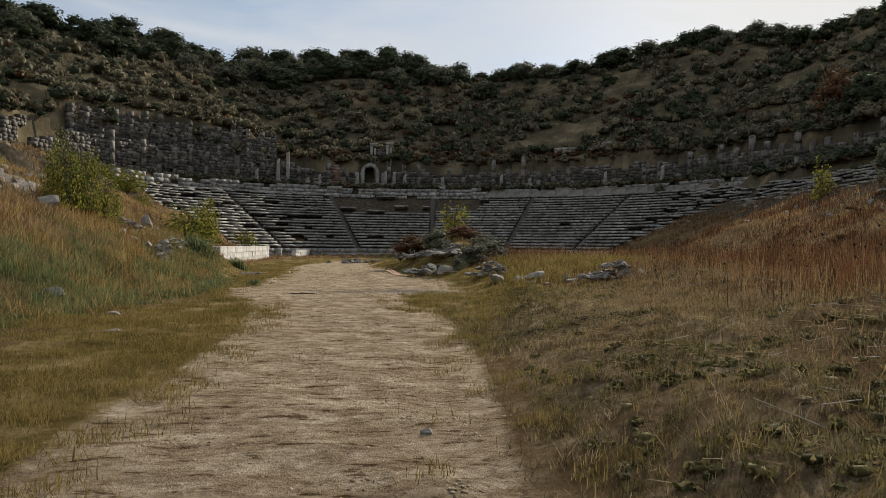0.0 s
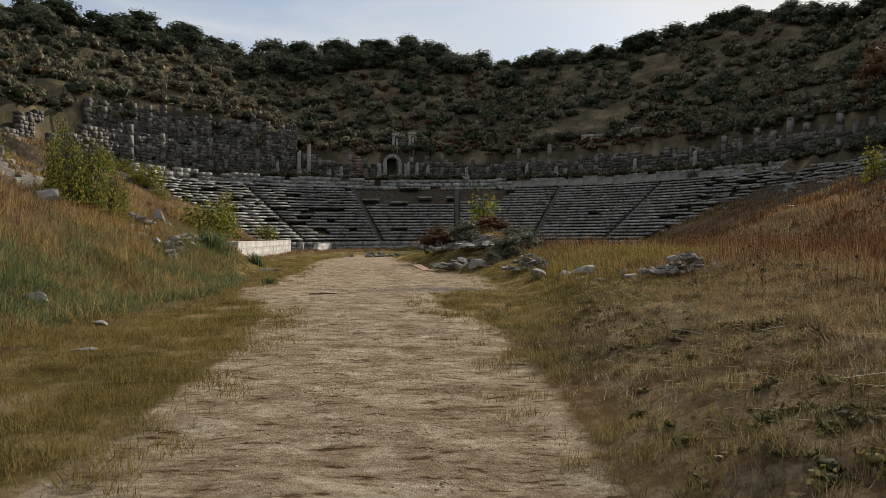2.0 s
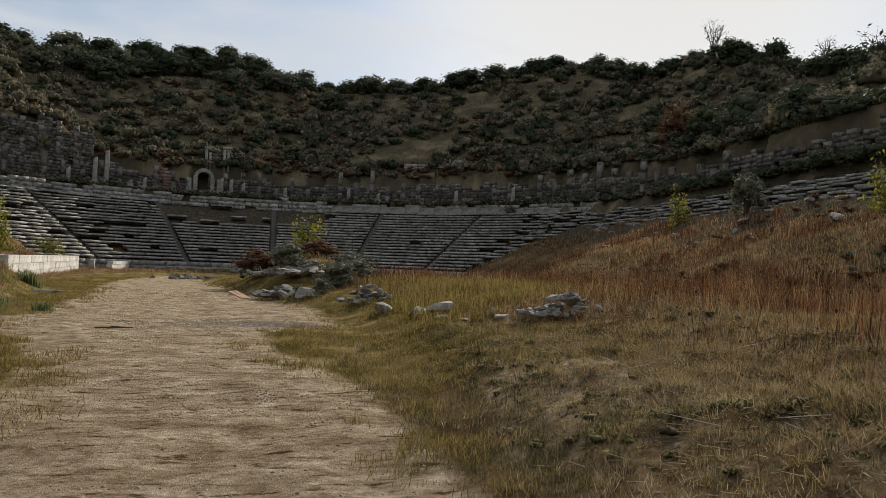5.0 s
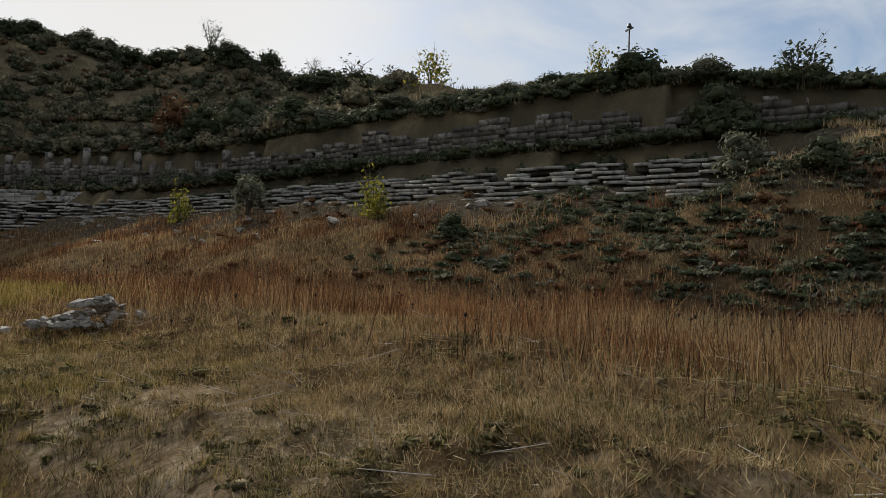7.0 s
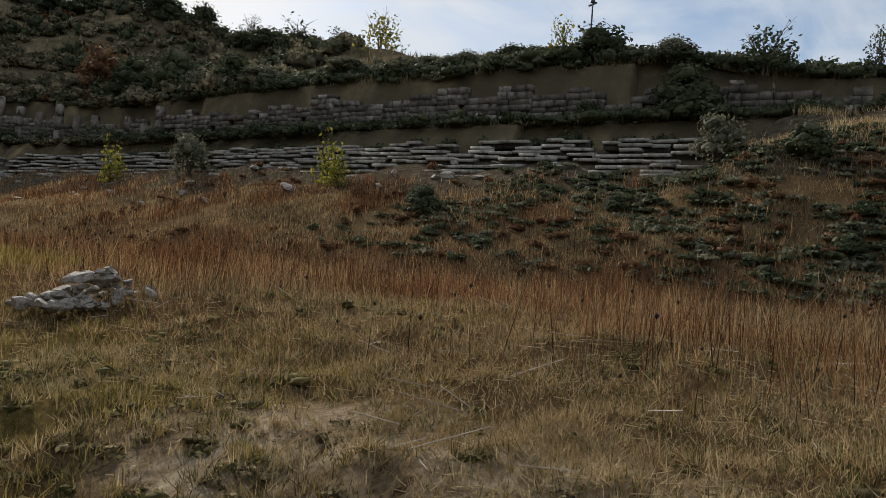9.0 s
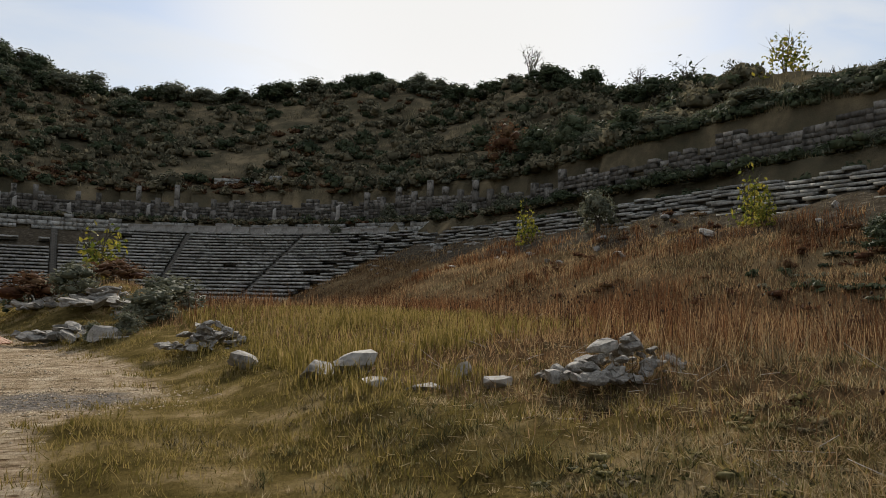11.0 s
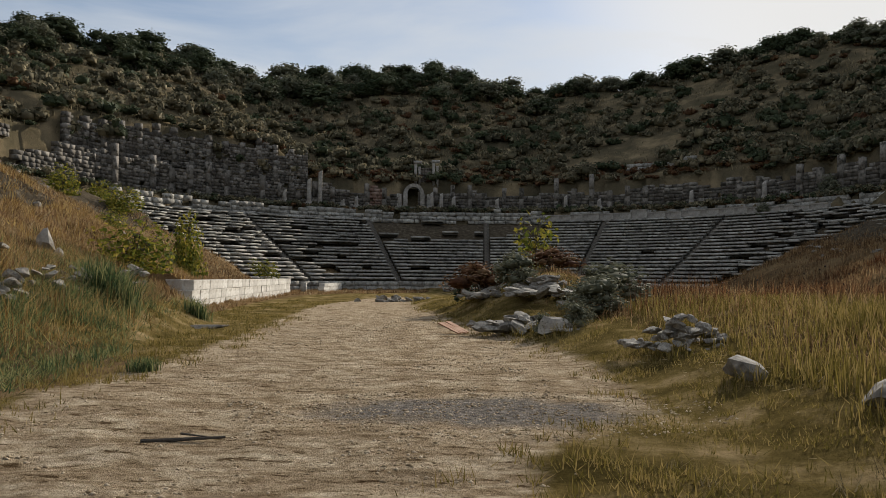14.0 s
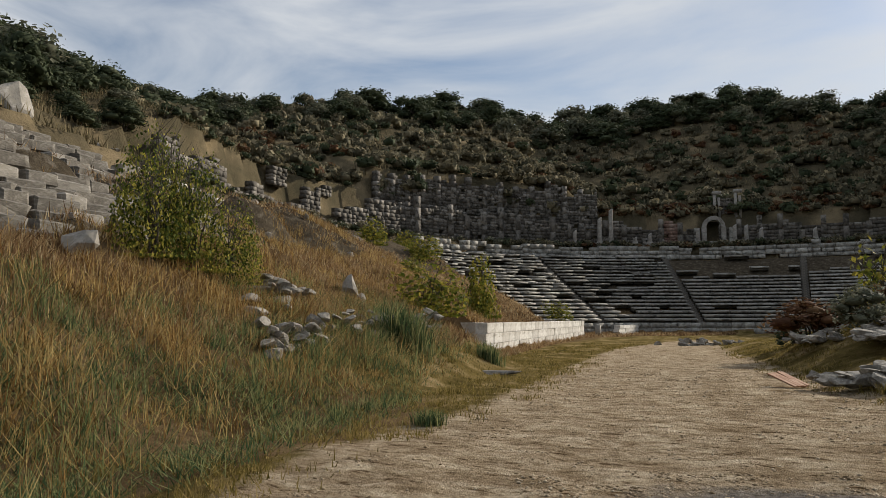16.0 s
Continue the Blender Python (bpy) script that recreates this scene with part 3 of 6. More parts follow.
def build_stairs():
    rng = np.random.RandomState(6)
    bm = bmesh.new()
    bmesh.ops.create_cube(bm, size=1)
    bmesh.ops.bevel(bm, geom=bm.edges[:], offset=0.04, segments=1, affect="EDGES")
    step = mesh_of(bm, "step", M_MASONRY)
    for a in STAIRS:
        top = ROWS_N * 2
        st = thing("stairway", pose(*spot(a, R_LOW), 0, 0, 0, facing(a)), "narrow worn stone stairway between the seats", "stairs", "stairways")
        for k in range(top):
            z = Z_LOW + 0.1 + (k + 1) * RISE / 2
            if buried(a, R_LOW + k * RUN / 2, z) or rng.rand() < 0.05:
                continue
            ob = part("step", step, None, st)
            ob.matrix_basis = pose(rng.normal(0, 0.02), k * RUN / 2 + 0.25, z - 0.7, 0, 0, rng.normal(0, 1)) @ Matrix.Diagonal((0.72, 0.45, 0.6, 1))


# ------------------------------------------------------------------ walls above the seats


def coursed(s0, s1, r, z0, z1, stone, high, depth, rng, fill=1.0, worn=0.5, base=None):
    """Blocks of a coursed wall along the plan; worn: how uneven its top is (metres)."""
    rows = []
    z = z0
    seed = rng.randint(1000)
    while z < z1 - 0.05:
        h = high * rng.uniform(0.8, 1.2)
        s = s0
        while s < s1 - 1e-3:
            l = stone * rng.uniform(0.7, 1.3)
            ds = min(s_step(s, r, l), s1 - s)
            mid = s + ds / 2
            s += ds
            x, y = spot(mid, r + rng.normal(0, 0.03))
            limit = z1 - worn * (0.5 + 0.5 * float(wave(np.array(x), np.array(y), 0.12, seed))) - worn * 0.3 * rng.rand()
            if z + h > limit or rng.rand() > fill:
                continue
            ll = ds * (r * math.pi / 180 if abs(mid) < 90 else 1)
            rows.append((x, y, z + h / 2, ll * 0.96, depth, h * 0.95, facing(mid), 0))
        z += h
    return rows


def build_walls():
    rng = np.random.RandomState(9)
    par = thing("parapet_wall", pose(0, 0, 0), "pale marble parapet along the top of the seats", "wall", kind="structure")
    s = 15.3
    while s < 64:
        l = rng.uniform(1.4, 2.4)
        ds = s_step(s, R_TOP, l)
        x, y = spot(s + ds / 2, R_TOP + 0.45)
        h = (0.95 if rng.rand() < 0.85 else 1.3) * (1 - 0.3 * float(smooth(45, 62, s)))
        bm = bmesh.new()
        bmesh.ops.create_cube(bm, size=1, matrix=Matrix.Diagonal((l * 0.985, 0.5, h, 1)))
        bmesh.ops.create_cube(bm, size=1, matrix=Matrix.Translation((0, -0.04, h / 2 - 0.06)) @ Matrix.Diagonal((l * 0.98, 0.62, 0.13, 1)))
        part("parapet_block", bm, M_COLUMN, par, m=pose(x, y, Z_TOP - 0.1 + h / 2 + rng.normal(0, 0.03), 0, 0, facing(s + ds / 2) + rng.normal(0, 0.5)))
        s += ds
    terr = thing("terrace_edge", pose(0, 0, 0), "low terrace wall of grey blocks above the seats", "wall", kind="structure")
    s = -66.0
    while s < 72:
        ds = s_step(s, R_TOP, 5.0)
        rows = coursed(s, min(s + ds, 72), R_TOP + (1.0 if s < 14 else 1.9), Z_TOP - 0.35, Z_TERR + 0.1, 1.3, 0.55, 0.7, rng, 0.93, 0.35)
        x, y = spot(s + ds / 2, R_TOP + 2.8)
        if rows:
            part("wall_stretch", blocks_mesh("wall_stretch", rows, M_SEAT, rng, 0.05), M_SEAT, terr)
        s += ds
    back = thing("terrace_back_wall", pose(0, 0, 0), "ruined masonry back wall with rows of pilasters", "wall", kind="structure")
    door_s = -9.7
    s = -112.0
    while s < 165:
        ds = s_step(s, R_WALL, 2.45)
        mid = s + ds / 2
        top = float(np.interp(mid, BACK_S, BACK_Z))
        foot = Z_TERR - 0.3
        ruin = rng.rand()
        height = max(1.0, (top - foot) * (0.86 + 0.25 * ruin) * (0.9 if mid > 80 else 0.45 + 0.4 * ruin if mid < -70 else 1.0))
        if abs(mid - door_s) * R_WALL * math.pi / 180 > 1.5:
            red = M_REDBRICK if (-20 < mid < -11 and rng.rand() < 0.5) else M_MASONRY
            rows = coursed(s, s + ds, R_WALL, foot, foot + height, 0.85, 0.42, 0.7, rng, 0.9 if mid > 80 else 0.98, 0.8)
            if rows:
                part("wall_panel", blocks_mesh("wall_panel", rows, red, rng, 0.05), red, back)
        if rng.rand() < (0.8 if -68 < s < 98 else 0.0) and abs(s - door_s) > 2.4:
            x, y = spot(s, R_WALL - 0.3)
            h = height * rng.uniform(0.5, 0.98)
            rows, z = [], foot
            while z < foot + h:
                k = rng.uniform(0.9, 2.2)
                rows.append((x, y, z + k / 2, 0.62 + rng.normal(0, 0.03), 0.6, k * 0.97, facing(s), rng.normal(0, 0.6)))
                z += k
            part("pilaster", blocks_mesh("pilaster", rows, M_MASONRY, rng, 0.03), M_MASONRY, back)
        s += ds
    up = thing("upper_wall", pose(0, 0, 0), "upper retaining wall of grey stone with buttresses", "wall", kind="structure")
    s = -97.0
    while s < -31:
        ds = s_step(s, 46.5, 2.3)
        mid = s + ds / 2
        z0 = float(np.interp(mid, BACK_S, BACK_Z)) - 0.9
        z1 = 19.0 - 1.3 * float(smooth(-62, -90, mid)) + rng.normal(0, 0.15)
        if mid < -67:
            if rng.rand() < 0.6:
                s += ds
                continue
            z1 = z0 + rng.uniform(1.6, 3.0)
        rows = coursed(s, s + ds, 46.5, z0, z1, 0.7, 0.36, 0.8, rng, 0.95, 0.7)
        if rows:
            part("wall_panel", blocks_mesh("wall_panel", rows, M_MASONRY, rng, 0.05), M_MASONRY, up)
        px, py = spot(s, 46.35)
        rows, z = [], z0
        while z < z1 - rng.uniform(0.2, 0.9) and s > -72:
            k = rng.uniform(0.5, 1.0)
            rows.append((px, py, z + k / 2, 0.62, 0.8, k * 0.97, facing(s), 0))
            z += k
        if rows:
            part("buttress", blocks_mesh("buttress", rows, M_MASONRY, rng, 0.05), M_MASONRY, up)
        s += ds
    # ruined upper wall on the hill above the far terrace
    up2 = thing("hill_wall", pose(0, 0, 0), "short overgrown stretch of grey wall on the hillside", "wall", kind="structure")
    for a, b in ((27, 38),):
        x, y = spot((a + b) / 2, 50)
        z0 = float(ground_z(x, y)) - 0.6
        part("wall_stretch", blocks_mesh("wall_stretch", coursed(a, b, 50, z0, z0 + 2.2, 0.9, 0.5, 0.7, rng, 0.97, 0.5), M_SEAT, rng, 0.06), M_SEAT, up2)


def build_doorway():
    rng = np.random.RandomState(12)
    x, y = spot(-9.7, R_WALL - 0.2)
    d = thing("arched_doorway", pose(x, y, Z_TERR, 0, 0, facing(-9.7)), "arched stone doorway in the ruined back wall", "doorway", kind="structure")
    for sx in (-1, 1):
        z = 0
        for h in (0.9, 0.8, 0.75):
            bm = bmesh.new()
            bmesh.ops.create_cube(bm, size=1, matrix=Matrix.Translation((sx * 1.2, 0, z + h / 2)) @ Matrix.Diagonal((0.6, 0.9, h * 0.98, 1)))
            bmesh.ops.bevel(bm, geom=bm.edges[:], offset=0.04, segments=1, affect="EDGES")
            part("jamb_block", bm, M_COLUMN, d)
            z += h
        bm = bmesh.new()
        bmesh.ops.create_cube(bm, size=1, matrix=Matrix.Translation((sx * 2.15, 0.1, 1.2)) @ Matrix.Diagonal((0.55, 0.7, 2.4, 1)))
        bmesh.ops.bevel(bm, geom=bm.edges[:], offset=0.05, segments=1, affect="EDGES")
        part("side_pier", bm, M_SEAT, d)
    for k in range(9):
        a0 = math.pi * k / 9
        bm = bmesh.new()
        ring = []
        for yy in (-0.45, 0.45):
            for a, rr in ((a0 + 0.015, 0.92), (a0 + math.pi / 9 - 0.015, 0.92), (a0 + math.pi / 9 - 0.015, 1.42), (a0 + 0.015, 1.42)):
                ring.append(bm.verts.new((rr * math.cos(a), yy, 2.45 + rr * math.sin(a))))
        for f in ((0, 1, 2, 3), (7, 6, 5, 4), (0, 4, 5, 1), (1, 5, 6, 2), (2, 6, 7, 3), (3, 7, 4, 0)):
            bm.faces.new([ring[i] for i in f])
        bmesh.ops.recalc_face_normals(bm, faces=bm.faces[:])
        part("arch_stone", bm, M_COLUMN, d)
    bm = bmesh.new()
    bmesh.ops.create_cube(bm, size=1, matrix=Matrix.Translation((0, 2.3, 1.6)) @ Matrix.Diagonal((2.2, 3.4, 3.2, 1)))
    bm.faces.ensure_lookup_table()
    front = [f for f in bm.faces if f.normal.y < -0.9]
    bmesh.ops.delete(bm, geom=front, context="FACES_ONLY")
    part("passage", bm, M_DARK, d, "passage behind the arch, its shade put into the wall colour")
    bm = bmesh.new()
    bmesh.ops.create_cube(bm, size=1, matrix=Matrix.Translation((0, 0.1, 0.3)) @ Matrix.Diagonal((1.7, 0.5, 0.6, 1)))
    bmesh.ops.bevel(bm, geom=bm.edges[:], offset=0.05, segments=1, affect="EDGES")
    part("sill", bm, M_COLUMN, d)
    # remains of an upper storey: posts that carry short beams
    for s, r, h in ((-8.7, 46.6, 3.2), (-5.5, 46.6, 3.4)):
        x, y = spot(s, r)
        z = float(ground_z(x, y)) - 0.4
        p = thing("upper_post", pose(x, y, z, 0, 0, facing(s)), "weathered stone post of the ruined upper storey", "stone post", "upper posts")
        rows = [(-0.3, 0, h / 2, 0.35, 0.45, h, 0, 0), (0.25, 0.05, h / 2 - 0.2, 0.3, 0.4, h - 0.4, 0, 0)]
        part("shaft", blocks_mesh("shaft", rows, M_COLUMN, rng, 0.04), M_COLUMN, p)
        part("cap", blocks_mesh("cap", [(0, 0, h + 0.2, 1.1, 0.6, 0.38, 0, 1)], M_COLUMN, rng, 0.05), M_COLUMN, p)
    rows = coursed(-8.2, -6.0, 47.2, 14.2, 17.6, 0.6, 0.4, 0.5, rng, 1, 0.4)
    w = thing("storey_wall", pose(0, 0, 0), "fragment of grey upper storey wall", "wall", kind="structure")
    part("wall_stretch", blocks_mesh("wall_stretch", rows, M_MASONRY, rng, 0.06), M_MASONRY, w)


def column(x, y, z, h, rad, label, group):
    """A standing column on a square base: base, shaft with a swelling, broken top."""
    rng = np.random.RandomState(int(h * 100))
    c = thing("column", pose(x, y, z), label, "column", group)
    bm = bmesh.new()
    bmesh.ops.create_cube(bm, size=1, matrix=Matrix.Translation((0, 0, 0.2)) @ Matrix.Diagonal((rad * 3, rad * 3, 0.5, 1)))
    bmesh.ops.bevel(bm, geom=bm.edges[:], offset=0.05, segments=1, affect="EDGES")
    part("plinth", bm, M_COLUMN, c)
    bm = bmesh.new()
    bmesh.ops.create_cone(bm, cap_ends=True, segments=16, radius1=rad * 1.35, radius2=rad * 1.1, depth=0.22, matrix=Matrix.Translation((0, 0, 0.55)))
    part("base", bm, M_COLUMN, c)
    bm = bmesh.new()
    rings = []
    for k in range(9):
        t = k / 8
        rr = rad * (1.0 - 0.16 * t + 0.03 * math.sin(math.pi * t))
        rings.append([bm.verts.new((rr * math.cos(a), rr * math.sin(a), 0.65 + (h - 0.65) * t + (0.18 * math.sin(a + 1) if k == 8 else 0)))
                      for a in np.linspace(0, 2 * math.pi, 17)[:-1]])
    for p, q in zip(rings, rings[1:]):
        for i in range(16):
            bm.faces.new((p[i], p[(i + 1) % 16], q[(i + 1) % 16], q[i]))
    bm.faces.new(rings[-1])
    for f in bm.faces:
        f.smooth = len(f.verts) == 4
    part("shaft", bm, M_COLUMN, c)
    return c


def build_columns():
    for s, r, h, rad in ((-27.2, 43.3, 4.75, 0.30), (-29.2, 43.3, 3.6, 0.31)):
        column(*spot(s, r), Z_TERR - 0.05, h, rad, "standing pale marble column with a broken top", "terrace columns")
    for s, h in ((-33.6, 1.9), (-20.5, 1.6), (-23, 1.1), (-12.5, 2.1), (-6.6, 2.5), (-4.8, 2.4), (-2.5, 2.0), (5.5, 1.7), (18, 2.0), (24, 1.4), (40, 1.9), (52, 2.2)):
        column(*spot(s, 43.4), Z_TERR - 0.05, h, 0.27, "broken marble column stump on the terrace", "column stumps")


build_ground()
NEAR = build_seating()
near_blocks(NEAR)
build_stairs()
build_walls()
build_doorway()
build_columns()
# ------------------------------------------------------------------ plants


def leaf_quads(centers, normals, size, rng):
    """One pointed leaf, or small spray of leaves, at each centre."""
    n = len(centers)
    a = np.cross(normals, rng.normal(size=(n, 3)))
    a /= np.linalg.norm(a, axis=1, keepdims=True) + 1e-9
    b = np.cross(normals, a)
    k = (size * rng.uniform(0.6, 1.35, n))[:, None]
    v = np.stack([centers - a * k, centers - b * k * 0.55 + normals * k * 0.12, centers + a * k, centers + b * k * 0.55 + normals * k * 0.12], 1)
    return v.reshape(-1, 3), np.arange(4 * n).reshape(n, 4)


def crown_points(rng, n, lobes, spread, flat=1.0, hollow=0.7):
    """Points and normals over a handful of uneven lobes within a unit crown that stands on z = 0."""
    c = rng.normal(size=(lobes, 3))
    c /= np.linalg.norm(c, axis=1, keepdims=True)
    c *= (rng.uniform(0.3, 1, lobes) ** 0.5)[:, None] * spread
    c[:, 2] = np.abs(c[:, 2]) * flat * 1.35
    rad = rng.uniform(0.16, 0.30, lobes)
    pick = rng.randint(lobes, size=n)
    d = rng.normal(size=(n, 3))
    d /= np.linalg.norm(d, axis=1, keepdims=True)
    q = c[pick] + d * (rad[pick] * rng.uniform(hollow, 1.12, n))[:, None]
    nor = d * 0.7 + rng.normal(size=(n, 3)) * 0.55
    nor /= np.linalg.norm(nor, axis=1, keepdims=True)
    q[:, 2] = np.maximum(q[:, 2], 0.02)
    q[:, :2] *= 0.5 / np.percentile(np.abs(q[:, :2]), 98)
    q[:, 2] *= 1 / np.percentile(q[:, 2], 99.5)
    return q, nor


def limbs_bm(rng, n, reach, low=0.0, rad=0.02, bend=0.12, fork=2, high=1.0):
    """Stems that rise from the foot, bend and fork, each tapered."""
    bm = bmesh.new()

    def tube(p, q, r0, r1):
        way = (q - p)
        side = way.orthogonal().normalized()
        up = way.cross(side).normalized()
        rings = []
        for c, r in ((p, r0), (q, r1)):
            rings.append([bm.verts.new(c + side * (r * math.cos(a)) + up * (r * math.sin(a))) for a in (0, 1.257, 2.513, 3.770, 5.027)])
        for i in range(5):
            bm.faces.new((rings[0][i], rings[0][(i + 1) % 5], rings[1][(i + 1) % 5], rings[1][i]))

    for _ in range(n):
        a = rng.uniform(0, 2 * math.pi)
        tip = Vector((math.cos(a) * reach * rng.uniform(0.3, 1), math.sin(a) * reach * rng.uniform(0.3, 1), rng.uniform(0.6, 0.95) * high))
        p, r = Vector((0.03 * math.cos(a), 0.03 * math.sin(a), -0.06)), rad
        for k in range(3):
            t = (k + 1) / 3
            q = Vector((tip.x * t ** 1.4, tip.y * t ** 1.4, low + (tip.z - low) * t)) + Vector(rng.uniform(-bend, bend, 3)) * 0.4
            tube(p, q, r, r * 0.68)
            for _ in range(fork if k else 0):
                tube(q, q + Vector((rng.uniform(-0.22, 0.22), rng.uniform(-0.22, 0.22), rng.uniform(0.04, 0.22))), r * 0.5, r * 0.15)
            p, r = q, r * 0.68
    return bm


def ico(level):
    bm = bmesh.new()
    bmesh.ops.create_icosphere(bm, subdivisions=level, radius=1)
    v, f = np.array([p.co[:] for p in bm.verts]), np.array([[p.index for p in q.verts] for q in bm.faces])
    bm.free()
    return v, f


ICO, ICO_LOW = ico(2), ico(1)


def rounded_crown(rng, n, lobes, size, high=1.0, body=0.6):
    """A dense crown as wide as 1 and as high as 1: lumpy lobes set round and above one another, with leaf sprays all over them."""
    c = np.zeros((lobes, 3))
    a = rng.uniform(0, 2 * math.pi) + np.arange(lobes) * 2.4
    q = np.sqrt((np.arange(lobes) + 0.4) / lobes)
    c[:, 0], c[:, 1] = np.cos(a) * q * 0.34, np.sin(a) * q * 0.34
    c[:, 2] = (0.72 - 0.5 * q ** 2 + rng.uniform(-0.12, 0.12, lobes)) * high
    rad = rng.uniform(0.15, 0.25, lobes) * (1.1 - 0.25 * q)
    V, T, off = [], [], 0
    ball = ICO if lobes > 15 else ICO_LOW
    for k in range(lobes):
        v = ball[0] * (rad[k] * body) * (1 + 0.2 * rng.normal(size=(len(ball[0]), 1)))
        V.append(v * (1, 1, 0.95) + c[k])
        T.append(ball[1] + off)
        off += len(v)
    T = np.concatenate(T)
    pick = rng.randint(lobes, size=n)
    d = rng.normal(size=(n, 3))
    d[:, 2] += 0.25
    d /= np.linalg.norm(d, axis=1, keepdims=True)
    p = c[pick] + d * (rad[pick] * rng.uniform(0.72, 1.25, n))[:, None]
    p[:, 2] = np.maximum(p[:, 2], 0.02)
    nor = d * 0.9 + rng.normal(size=(n, 3)) * 0.45
    nor /= np.linalg.norm(nor, axis=1, keepdims=True)
    lv, lf = leaf_quads(p, nor, size, rng)
    return np.concatenate(V), T, lv, lf


def crown_mesh(name, V, T, lv, lf, mat):
    """Body triangles and leaf quads in one mesh."""
    me = bpy.data.meshes.new(name)
    me.from_pydata(np.concatenate([V, lv]).tolist(), [], T.tolist() + (lf + len(V)).tolist())
    me.polygons.foreach_set("use_smooth", np.concatenate([np.ones(len(T), bool), np.zeros(len(lf), bool)]))
    me.materials.append(mat)
    return me


ROUNDED = {"oak": 15, "round_bush": 13, "olive": 13, "russet": 13, "thick_bush": 19, "thick_olive": 17}
PLANTS = {
    # kind: leaves, lobes, spread, leaf size, flat, stems, stem radius, material, category
    "oak": (760, 9, 0.34, 0.042, 0.75, 4, 0.03, M_OAK, "tree"),
    "round_bush": (680, 14, 0.26, 0.042, 0.7, 5, 0.02, M_OAK, "bush"),
    "olive": (900, 10, 0.30, 0.040, 0.8, 4, 0.02, M_OLIVE, "bush"),
    "russet": (760, 10, 0.32, 0.036, 0.8, 5, 0.015, M_RUSSET, "bush"),
    "sapling": (420, 13, 0.42, 0.05, 1.0, 7, 0.014, M_YELLOW, "sapling"),
    "fig": (3600, 26, 0.50, 0.021, 0.85, 8, 0.018, M_FIG, "bush"),
    "yellow_bush": (1500, 12, 0.34, 0.042, 0.8, 7, 0.014, M_YELLOW, "bush"),
    "thick_bush": (1500, 18, 0.30, 0.033, 0.75, 6, 0.018, M_OAK, "bush"),
    "thick_olive": (1400, 14, 0.32, 0.033, 0.75, 6, 0.018, M_OLIVE, "bush"),
    "open_tree": (520, 12, 0.44, 0.045, 0.9, 7, 0.022, M_OAK, "tree"),
    "bare_tree": (110, 10, 0.42, 0.04, 0.9, 14, 0.018, M_OLIVE, "tree"),
}
BUILT = {}


def plant(kind, x, y, w, h, label, group="", turn=None, name=None, sink=0.06, variant=0, z=None):
    """A bush or tree of that kind, w wide and h high, rooted in the ground."""
    n, lobes, spread, size, flat, stems, rad, mat, cat = PLANTS[kind]
    gz = float(ground_z(x, y)) if z is None else z
    m = pose(x, y, gz - sink, 0, 0, turn if turn is not None else (x * 77 + y * 31) % 360) @ Matrix.Diagonal((w, w, h, 1))
    key = (kind, variant)
    if key not in BUILT:
        rng = np.random.RandomState(len(BUILT) * 7 + 3)
        name = name or cat.replace(" ", "_")
        ob = thing(name, m, label, cat, group)
        if kind in ROUNDED:
            part("crown", crown_mesh("crown", *rounded_crown(rng, n, ROUNDED[kind], size), mat), mat, ob)
        else:
            q, nor = crown_points(rng, n, lobes, spread, flat)
            if cat == "tree":
                q[:, 2] = 0.16 + 0.84 * q[:, 2]
            part("crown", raw_mesh("crown", *leaf_quads(q, nor, size, rng), mat), mat, ob)
        part("trunk" if cat == "tree" else "branchwork", limbs_bm(rng, stems, 0.36, 0.1, rad, 0.12, 0 if kind in ROUNDED else 3, 0.62 if kind in ROUNDED else 1.0), M_BARK, ob)
        BUILT[key] = ob
        return ob
    k = BUILT[key].scale
    ob = copy_thing(BUILT[key], m @ Matrix.Diagonal((1 / k[0], 1 / k[1], 1 / k[2], 1)))
    if name:
        ob.name = name
    return tagged(ob, label, PLANTS[kind][8], group)


def build_woods():
    rng = np.random.RandomState(31)
    made = 0
    while made < 300:
        s = rng.uniform(-112, 92)
        rr = float(np.interp(s, RIDGE_S, RIDGE_R))
        back = rng.uniform(0, 1) ** 1.6
        r = rr + 3 - back * (19 if s < 12 else 6)
        if r < R_WALL + 4:
            continue
        x, y = spot(s, r)
        h = rng.uniform(2.6, 5.2) * (1.05 if -45 < s < 8 else 0.95 if s < 55 else 0.8)
        kind = ("oak", "round_bush", "round_bush", "olive")[rng.randint(4)]
        plant(kind, x, y, h * rng.uniform(1.25, 1.9), h, "dark evergreen oak in the wood along the ridge" if kind == "oak" else "dense dark green shrub in the ridge wood",
              "ridge wood", rng.uniform(0, 360), variant=rng.randint(3), sink=0.3)
        made += 1


